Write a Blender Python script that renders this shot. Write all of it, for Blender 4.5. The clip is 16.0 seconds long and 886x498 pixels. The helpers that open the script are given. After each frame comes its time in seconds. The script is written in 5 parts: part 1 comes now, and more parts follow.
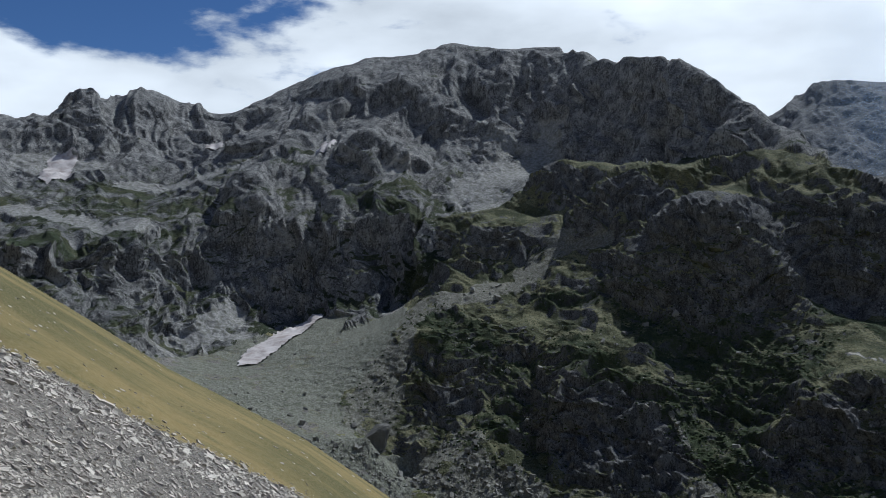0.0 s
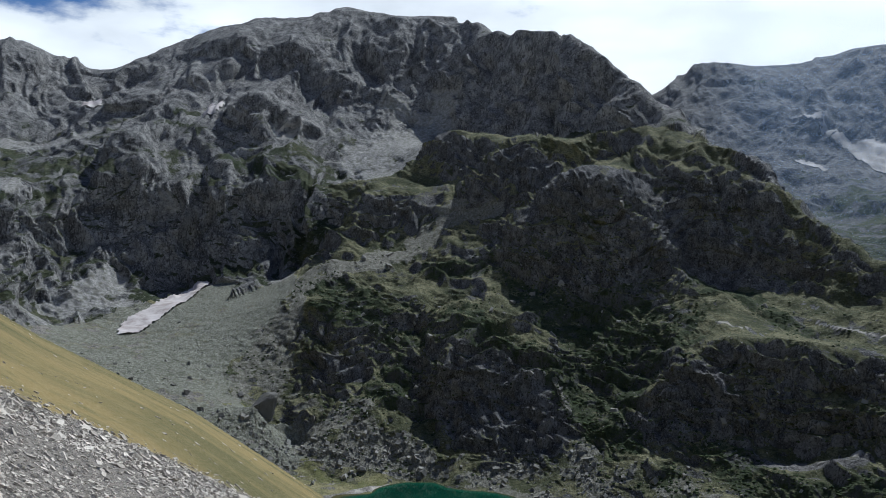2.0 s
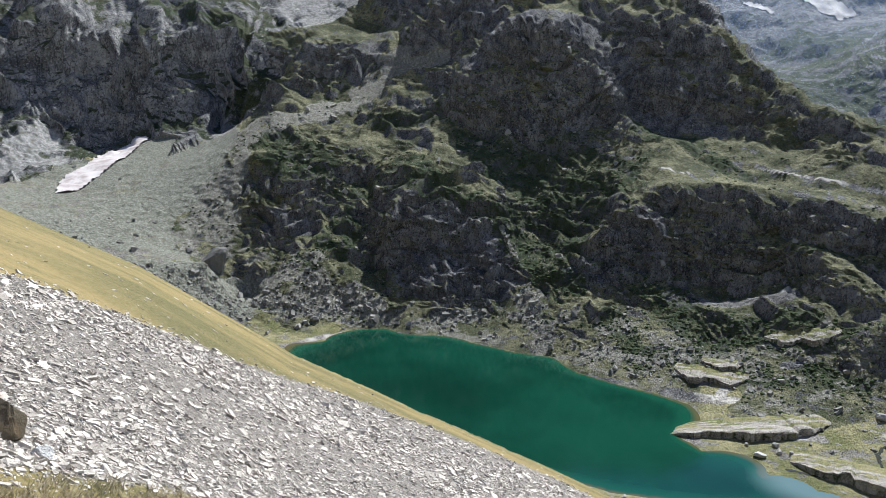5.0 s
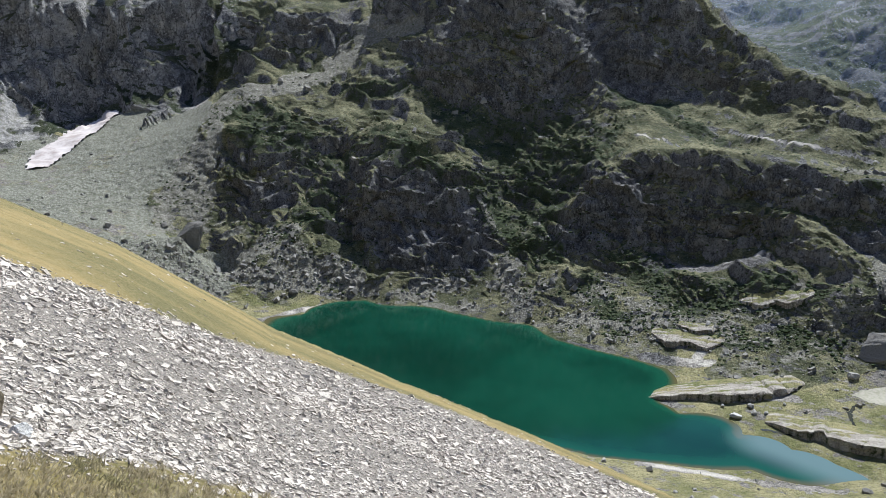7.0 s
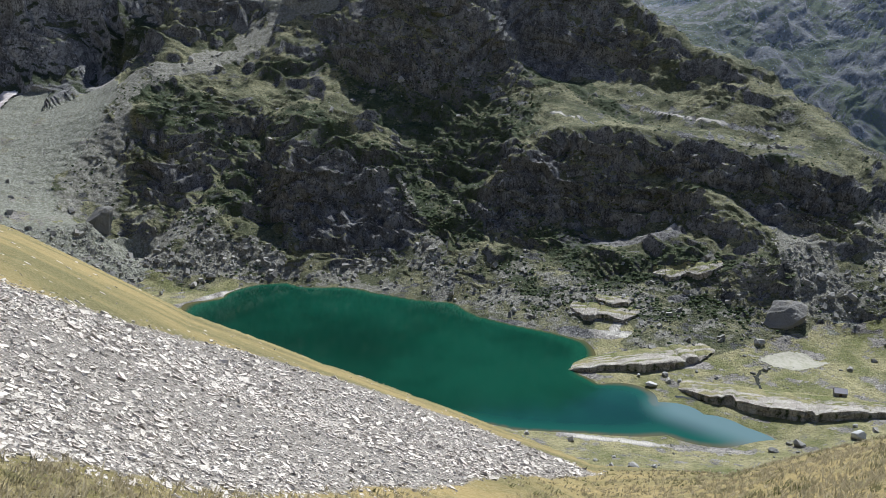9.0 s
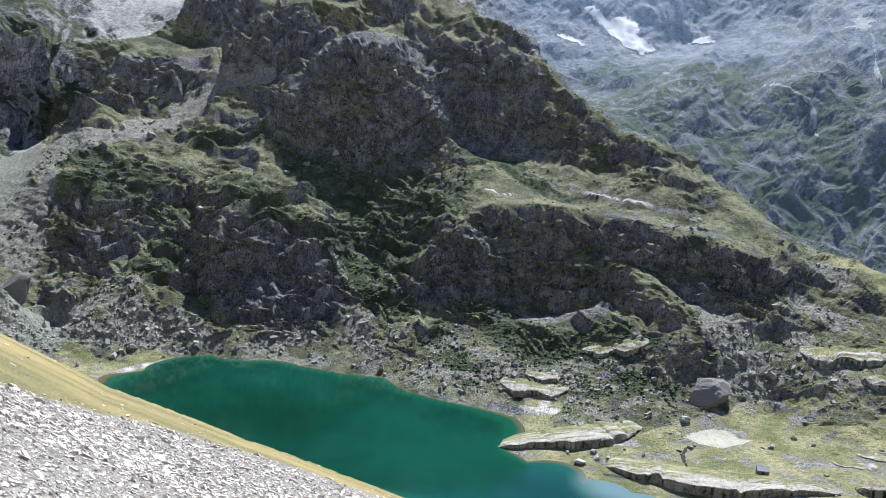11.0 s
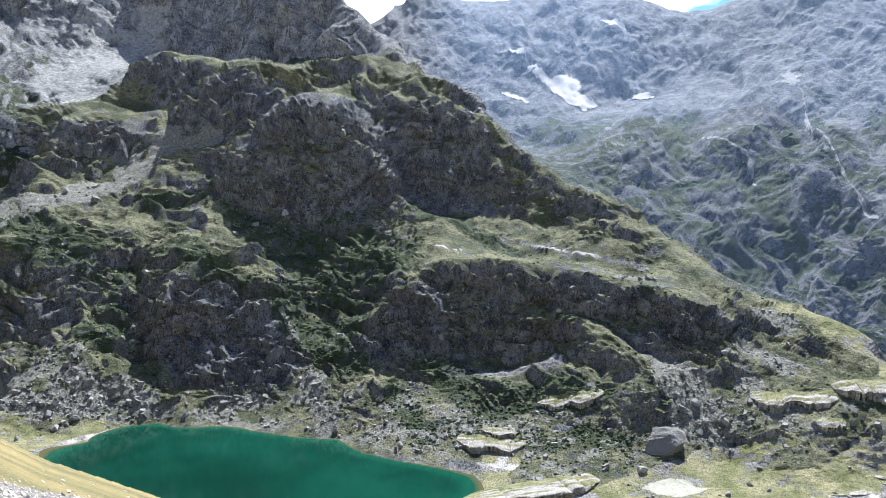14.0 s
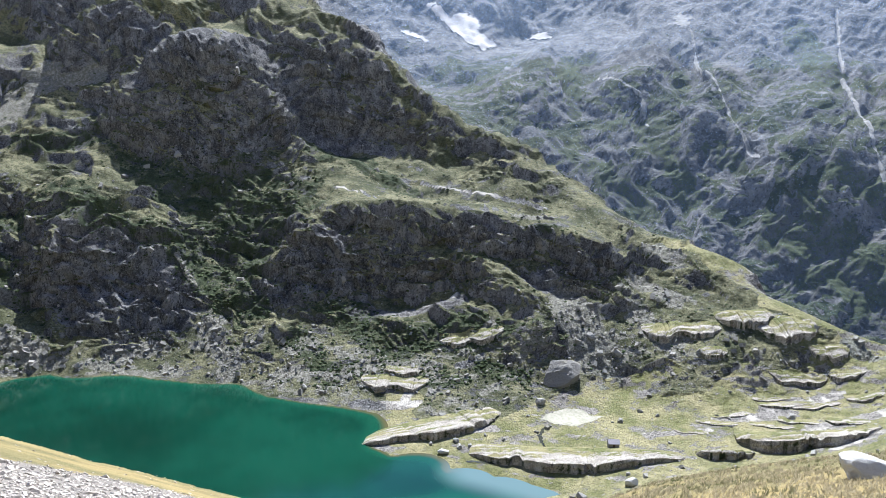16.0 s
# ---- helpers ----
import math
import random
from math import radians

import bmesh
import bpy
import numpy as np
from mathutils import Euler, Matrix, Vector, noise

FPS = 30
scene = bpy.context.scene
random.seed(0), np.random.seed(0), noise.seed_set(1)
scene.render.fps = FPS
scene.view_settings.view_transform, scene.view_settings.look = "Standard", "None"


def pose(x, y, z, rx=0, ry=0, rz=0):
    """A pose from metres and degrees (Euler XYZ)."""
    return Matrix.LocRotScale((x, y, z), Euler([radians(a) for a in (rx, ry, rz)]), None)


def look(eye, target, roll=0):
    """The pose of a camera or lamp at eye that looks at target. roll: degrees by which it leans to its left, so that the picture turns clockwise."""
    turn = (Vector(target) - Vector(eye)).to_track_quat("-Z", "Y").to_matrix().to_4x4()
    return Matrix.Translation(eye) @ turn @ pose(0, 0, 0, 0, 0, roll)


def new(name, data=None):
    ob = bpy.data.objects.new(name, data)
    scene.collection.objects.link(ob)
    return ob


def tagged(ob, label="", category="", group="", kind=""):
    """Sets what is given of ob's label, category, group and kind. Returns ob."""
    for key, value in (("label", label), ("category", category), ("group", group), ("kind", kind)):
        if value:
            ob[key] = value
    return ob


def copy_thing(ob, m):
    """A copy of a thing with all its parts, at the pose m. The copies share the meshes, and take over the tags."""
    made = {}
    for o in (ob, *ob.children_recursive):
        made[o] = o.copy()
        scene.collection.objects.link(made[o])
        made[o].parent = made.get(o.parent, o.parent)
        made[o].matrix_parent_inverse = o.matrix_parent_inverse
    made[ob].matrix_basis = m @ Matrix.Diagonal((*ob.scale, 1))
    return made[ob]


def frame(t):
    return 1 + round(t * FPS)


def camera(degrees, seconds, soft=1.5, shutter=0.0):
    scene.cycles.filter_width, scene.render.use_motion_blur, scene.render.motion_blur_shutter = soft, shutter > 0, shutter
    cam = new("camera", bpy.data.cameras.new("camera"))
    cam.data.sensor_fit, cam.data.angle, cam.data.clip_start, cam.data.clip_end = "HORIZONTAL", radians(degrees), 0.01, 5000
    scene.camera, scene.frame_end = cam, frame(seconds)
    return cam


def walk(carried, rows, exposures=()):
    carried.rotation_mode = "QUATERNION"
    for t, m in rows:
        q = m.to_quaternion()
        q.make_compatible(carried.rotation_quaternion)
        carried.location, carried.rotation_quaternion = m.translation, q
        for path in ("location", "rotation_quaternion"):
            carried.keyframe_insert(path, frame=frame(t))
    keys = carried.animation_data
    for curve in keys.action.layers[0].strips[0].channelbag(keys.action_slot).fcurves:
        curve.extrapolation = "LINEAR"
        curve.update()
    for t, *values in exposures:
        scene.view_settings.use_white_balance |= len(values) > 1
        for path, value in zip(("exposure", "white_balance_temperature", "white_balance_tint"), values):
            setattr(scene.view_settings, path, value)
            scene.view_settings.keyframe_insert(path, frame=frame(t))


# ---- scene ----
EYE = 135.0                      # the lake's surface is z = 0
cam = camera(57.5, 16.0, soft=0.8)
ROWS = [
    (0.0, 0.00, -0.18, 0.08),
    (0.5, -1.58, -0.66, -0.05),
    (1.0, -3.89, -1.11, -0.15),
    (1.5, -5.91, -1.72, -0.46),
    (2.0, -7.65, -2.34, -1.00),
    (2.5, -9.12, -3.23, -1.26),
    (3.0, -10.02, -4.86, -1.20),
    (3.5, -10.57, -7.38, -0.86),
    (4.0, -10.82, -10.15, -0.50),
    (4.2, -10.91, -10.92, -0.41),
    (6.5, -12.79, -14.37, -0.01),
    (7.0, -13.25, -14.96, 0.33),
    (7.5, -13.91, -15.54, 0.39),
    (8.0, -15.11, -16.08, 0.63),
    (8.5, -17.04, -16.40, 0.50),
    (9.0, -19.00, -16.44, 0.07),
    (9.5, -20.20, -16.25, -0.47),
    (9.7, -20.59, -15.95, -0.75),
    (11.8, -24.26, -8.45, -2.18),
    (12.0, -24.20, -8.08, -2.13),
    (12.5, -23.92, -7.25, -1.86),
    (13.0, -23.90, -6.82, -1.53),
    (13.5, -24.74, -6.76, -1.24),
    (14.0, -27.06, -7.02, -1.08),
    (14.5, -29.32, -8.05, -1.07),
    (15.0, -31.53, -9.23, -1.25),
    (15.5, -33.04, -10.05, -1.26),
    (16.0, -34.07, -11.05, -1.39),
]
SWAY = [(0, 0, 0, 0), (4, 0.02, 0, -0.02), (7, 0.03, 0, -0.03), (9.5, 0.10, 0, -0.05), (12, 0.16, 0.02, -0.02), (16, 0.22, 0.03, -0.02)]


def sway(t):
    ts = [r[0] for r in SWAY]
    return [float(np.interp(t, ts, [r[k] for r in SWAY])) for k in (1, 2, 3)]


walk(cam, [(t, pose(sway(t)[0], sway(t)[1], EYE + sway(t)[2], 90 + pitch, roll, yaw)) for t, yaw, pitch, roll in ROWS],
     exposures=[(0.0, -0.4, 5600, 6), (2.0, -0.15, 5650, 6), (3.0, 0.38, 5700, 8), (3.5, 0.64, 5780, 8), (4.0, 0.76, 5880, 8), (9.5, 0.63, 5850, 8), (12.0, 1.42, 5550, 8), (16.0, 1.36, 5750, 10)])

# ---- daylight ----
SUN_AZ, SUN_EL = radians(40), radians(51)      # bearing to the right of the y axis, height
world = bpy.data.worlds.new("sky")
scene.world = world
world.use_nodes = True
wn, wl = world.node_tree.nodes, world.node_tree.links
wn.clear()
sky = wn.new("ShaderNodeTexSky")
sky.sky_type, sky.sun_disc, sky.sun_elevation, sky.sun_rotation = "NISHITA", False, SUN_EL, SUN_AZ
sky.altitude, sky.dust_density, sky.ozone_density = 2300, 0.3, 2.0
coord = wn.new("ShaderNodeTexCoord")
flat = wn.new("ShaderNodeMapping")
flat.inputs["Scale"].default_value = (1.0, 1.0, 2.6)
flat.inputs["Location"].default_value, flat.inputs["Rotation"].default_value = (0.95, 0.4, 0.42), (0, 0, radians(-20))
puffs = wn.new("ShaderNodeTexNoise")
puffs.inputs["Scale"].default_value, puffs.inputs["Detail"].default_value, puffs.inputs["Roughness"].default_value = 2.3, 9, 0.55
cover = wn.new("ShaderNodeMapRange")
cover.interpolation_type = "SMOOTHSTEP"
cover.inputs["From Min"].default_value, cover.inputs["From Max"].default_value = 0.46, 0.53
shade = wn.new("ShaderNodeTexNoise")
shade.inputs["Scale"].default_value, shade.inputs["Detail"].default_value = 4.0, 6
white = wn.new("ShaderNodeMix")
white.data_type = "RGBA"
white.inputs[6].default_value, white.inputs[7].default_value = (14.0, 14.4, 15.2, 1), (60.0, 59.6, 59.0, 1)
both = wn.new("ShaderNodeMix")
both.data_type = "RGBA"
brighter = wn.new("ShaderNodeMix")
brighter.data_type, brighter.blend_type = "RGBA", "MULTIPLY"
brighter.inputs[0].default_value, brighter.inputs[7].default_value = 1.0, (1.5, 1.85, 2.4, 1)
wl.new(sky.outputs[0], brighter.inputs[6])
back = wn.new("ShaderNodeBackground")
back.inputs["Strength"].default_value = 0.03
wout = wn.new("ShaderNodeOutputWorld")
for a, b in ((coord.outputs["Generated"], flat.inputs["Vector"]), (flat.outputs[0], puffs.inputs["Vector"]), (flat.outputs[0], shade.inputs["Vector"]),
             (puffs.outputs["Fac"], cover.inputs["Value"]), (shade.outputs["Fac"], white.inputs[0]), (cover.outputs[0], both.inputs[0]),
             (brighter.outputs[2], both.inputs[6]), (white.outputs[2], both.inputs[7]), (both.outputs[2], back.inputs["Color"]), (back.outputs[0], wout.inputs["Surface"])):
    wl.new(a, b)
# cumulus stand thick along the horizon and thin out overhead
parts = wn.new("ShaderNodeSeparateXYZ")
clearer = wn.new("ShaderNodeMath")
clearer.operation = "MULTIPLY_ADD"
clearer.inputs[1].default_value, clearer.inputs[2].default_value = -0.8, 0.26
less = wn.new("ShaderNodeMath")
wl.new(coord.outputs["Generated"], parts.inputs[0])
wl.new(parts.outputs["Z"], clearer.inputs[0])
wl.new(puffs.outputs["Fac"], less.inputs[0])
wl.new(clearer.outputs[0], less.inputs[1])
wl.new(less.outputs[0], cover.inputs["Value"])
sun = new("sun", bpy.data.lights.new("sun", "SUN"))
sun.data.energy, sun.data.angle, sun.data.color = 5.0, radians(0.5), (1.0, 0.95, 0.87)
sun.matrix_world = look((300 * math.sin(SUN_AZ), 300 * math.cos(SUN_AZ), 900), (0, 0, 900 - 300 * math.tan(SUN_EL)))


# ---- materials ----
class Nodes:
    """A node material, built line by line."""

    def __init__(self, name):
        self.mat = bpy.data.materials.new(name)
        self.mat.use_nodes = True
        self.tree = self.mat.node_tree
        self.tree.nodes.clear()
        self.out = self.tree.nodes.new("ShaderNodeOutputMaterial")
        self.geo = self.tree.nodes.new("ShaderNodeNewGeometry")

    def put(self, kind, **inputs):
        node = self.tree.nodes.new(kind)
        for k, v in inputs.items():
            k = k.replace("_", " ")
            if isinstance(v, bpy.types.NodeSocket):
                self.tree.links.new(v, node.inputs[k])
            else:
                node.inputs[k].default_value = v
        return node

    def noise(self, scale, detail=5, rough=0.6, vector=None):
        return self.put("ShaderNodeTexNoise", Vector=vector or self.geo.outputs["Position"], Scale=scale, Detail=detail, Roughness=rough).outputs["Fac"]

    def ramp(self, fac, low, high):
        node = self.put("ShaderNodeMapRange", Value=fac, From_Min=low, From_Max=high)
        node.interpolation_type = "SMOOTHSTEP"
        return node.outputs[0]

    def math(self, op, a, b=0.0):
        node = self.tree.nodes.new("ShaderNodeMath")
        node.operation = op
        for i, v in enumerate((a, b)):
            if isinstance(v, bpy.types.NodeSocket):
                self.tree.links.new(v, node.inputs[i])
            else:
                node.inputs[i].default_value = v
        return node.outputs[0]

    def mix(self, fac, a, b):
        node = self.tree.nodes.new("ShaderNodeMix")
        node.data_type = "RGBA"
        for i, v in ((0, fac), (6, a), (7, b)):
            if isinstance(v, bpy.types.NodeSocket):
                self.tree.links.new(v, node.inputs[i])
            elif i:
                node.inputs[i].default_value = (*v, 1)
            else:
                node.inputs[i].default_value = v
        return node.outputs[2]

    def attr(self, name):
        node = self.tree.nodes.new("ShaderNodeAttribute")
        node.attribute_name = name
        return node.outputs["Fac"]

    def surface(self, color, rough=0.9, bump=None, depth=0.1, strength=1.0, **more):
        bsdf = self.put("ShaderNodeBsdfPrincipled", Roughness=rough, **more)
        if isinstance(color, bpy.types.NodeSocket):
            self.tree.links.new(color, bsdf.inputs["Base Color"])
        else:
            bsdf.inputs["Base Color"].default_value = (*color, 1)
        if bump is not None:
            b = self.put("ShaderNodeBump", Height=bump, Distance=depth, Strength=strength)
            self.tree.links.new(b.outputs[0], bsdf.inputs["Normal"])
        self.tree.links.new(bsdf.outputs[0], self.out.inputs["Surface"])
        return self.mat


def mountain_material(name, size, rock_a, rock_b, turf_a, turf_b, scree_a, scree_b, tufts=0.5, cracks=0.7, bumps_=1.0):
    """Rock, turf and scree in one cover; size: metres of its finest patches."""
    n = Nodes(name)
    big, mid, fine = n.noise(0.02 / size, 4), n.noise(0.12 / size, 6, 0.65), n.noise(0.9 / size, 5, 0.7)
    stretch = n.put("ShaderNodeMapping", Vector=n.geo.outputs["Position"], Scale=(1, 1, 0.25)).outputs[0]
    streak = n.noise(0.10 / size, 5, 0.65, stretch)
    rock = n.mix(n.ramp(mid, 0.35, 0.68), rock_a, rock_b)
    rock = n.mix(n.math("MULTIPLY", n.ramp(streak, 0.52, 0.72), 0.55), rock, tuple(0.45 * c for c in rock_a))
    rock = n.mix(n.math("MULTIPLY", n.ramp(big, 0.5, 0.75), 0.35), rock, (0.20, 0.185, 0.175))
    joint = n.math("ABSOLUTE", n.math("SUBTRACT", n.noise(0.22 / size, 3, 0.5, stretch), 0.5))
    rock = n.mix(n.math("MULTIPLY", n.math("SUBTRACT", 1.0, n.ramp(joint, 0.004, 0.03)), cracks), rock, tuple(0.3 * c for c in rock_a))
    rock = n.mix(n.math("MULTIPLY", n.ramp(fine, 0.53, 0.64), 0.6), rock, tuple(1.35 * c for c in rock_b))
    rock = n.mix(n.math("MULTIPLY", n.math("SUBTRACT", 1.0, n.ramp(fine, 0.37, 0.46)), 0.75), rock, tuple(0.3 * c for c in rock_a))
    rock = n.mix(n.attr("pale"), rock, (0.52, 0.49, 0.44))
    turf = n.mix(n.ramp(n.noise(0.05 / size, 5), 0.35, 0.65), turf_a, turf_b)
    turf = n.mix(n.math("MULTIPLY", n.ramp(fine, 0.49, 0.62), 0.65), turf, tuple(0.5 * c for c in turf_a))
    level = n.put("ShaderNodeMapping", Vector=n.geo.outputs["Position"], Scale=(1, 1, 2.6)).outputs[0]
    tuft = n.noise(0.32 / size, 4, 0.65, level)
    turf = n.mix(n.math("MULTIPLY", n.ramp(tuft, 0.47, 0.60), tufts), turf, (0.020, 0.029, 0.014))
    turf = n.mix(n.math("MULTIPLY", n.ramp(n.noise(1.1 / size, 3, 0.6), 0.60, 0.68), 0.6), turf, (0.27, 0.26, 0.24))
    scree = n.mix(n.ramp(fine, 0.40, 0.60), scree_a, scree_b)
    scree = n.mix(n.math("MULTIPLY", n.ramp(n.noise(0.45 / size, 4, 0.7), 0.50, 0.62), 0.65), scree, (0.085, 0.088, 0.050))
    edge = n.math("MULTIPLY", n.math("SUBTRACT", mid, 0.5), 1.3)
    edge2 = n.math("ADD", edge, n.math("MULTIPLY", n.math("SUBTRACT", fine, 0.5), 0.9))
    c = n.mix(n.ramp(n.math("ADD", n.attr("turf"), edge2), 0.40, 0.62), rock, turf)
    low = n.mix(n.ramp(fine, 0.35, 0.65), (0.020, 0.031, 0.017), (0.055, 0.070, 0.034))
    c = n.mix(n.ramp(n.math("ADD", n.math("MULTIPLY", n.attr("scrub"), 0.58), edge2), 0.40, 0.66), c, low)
    c = n.mix(n.ramp(n.math("ADD", n.attr("scree"), edge), 0.40, 0.62), c, scree)
    return n.surface(c, 0.95, n.math("ADD", n.math("MULTIPLY", mid, 1.6), fine), 1.4 * size, bumps_, **{"Specular_IOR_Level": 0.15})


ROCK_A, ROCK_B = (0.072, 0.073, 0.076), (0.215, 0.213, 0.212)
M_FRONT = mountain_material("front_mountain", 0.85, ROCK_A, ROCK_B, (0.070, 0.078, 0.040), (0.225, 0.215, 0.125), (0.125, 0.122, 0.10), (0.29, 0.28, 0.245))
M_MASSIF = mountain_material("massif", 1.4, (0.112, 0.113, 0.117), (0.34, 0.335, 0.325), (0.036, 0.048, 0.026), (0.088, 0.094, 0.05), (0.23, 0.226, 0.218), (0.42, 0.41, 0.395))
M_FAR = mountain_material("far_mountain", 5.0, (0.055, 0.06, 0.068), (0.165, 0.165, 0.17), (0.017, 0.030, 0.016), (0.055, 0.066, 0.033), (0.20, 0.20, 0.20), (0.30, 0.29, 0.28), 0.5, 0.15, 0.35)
M_VALLEY = mountain_material("valley", 0.8, (0.17, 0.16, 0.15), (0.34, 0.32, 0.29), (0.16, 0.165, 0.068), (0.33, 0.30, 0.165), (0.13, 0.135, 0.108), (0.30, 0.30, 0.255), 0.25)
M_SLAB = mountain_material("slab_rock", 0.45, (0.21, 0.185, 0.155), (0.48, 0.445, 0.39), (0.15, 0.16, 0.06), (0.30, 0.27, 0.14), (0.2, 0.2, 0.19), (0.4, 0.4, 0.38), 0.3)


def near_material():
    n = Nodes("near_slope")
    big, mid, fine = n.noise(0.07, 5), n.noise(0.9, 6, 0.65), n.noise(14, 5, 0.7)
    turf = n.mix(n.ramp(big, 0.38, 0.62), (0.075, 0.073, 0.027), (0.225, 0.172, 0.07))
    turf = n.mix(n.math("MULTIPLY", n.ramp(mid, 0.45, 0.7), 0.75), turf, (0.085, 0.085, 0.034))
    turf = n.mix(n.math("MULTIPLY", n.ramp(fine, 0.4, 0.7), 0.5), turf, (0.40, 0.335, 0.20))
    # the dark tone paints in the shade of the gaps between the loose stones
    stone = n.mix(n.ramp(fine, 0.3, 0.7), (0.05, 0.045, 0.04), (0.31, 0.28, 0.245))
    edge = n.math("MULTIPLY", n.math("SUBTRACT", mid, 0.5), 0.9)
    c = n.mix(n.ramp(n.math("ADD", n.attr("scree"), edge), 0.42, 0.58), turf, stone)
    return n.surface(c, 0.95, n.math("ADD", mid, n.math("MULTIPLY", fine, 0.35)), 0.12, 0.8, **{"Specular_IOR_Level": 0.1})


M_NEAR = near_material()

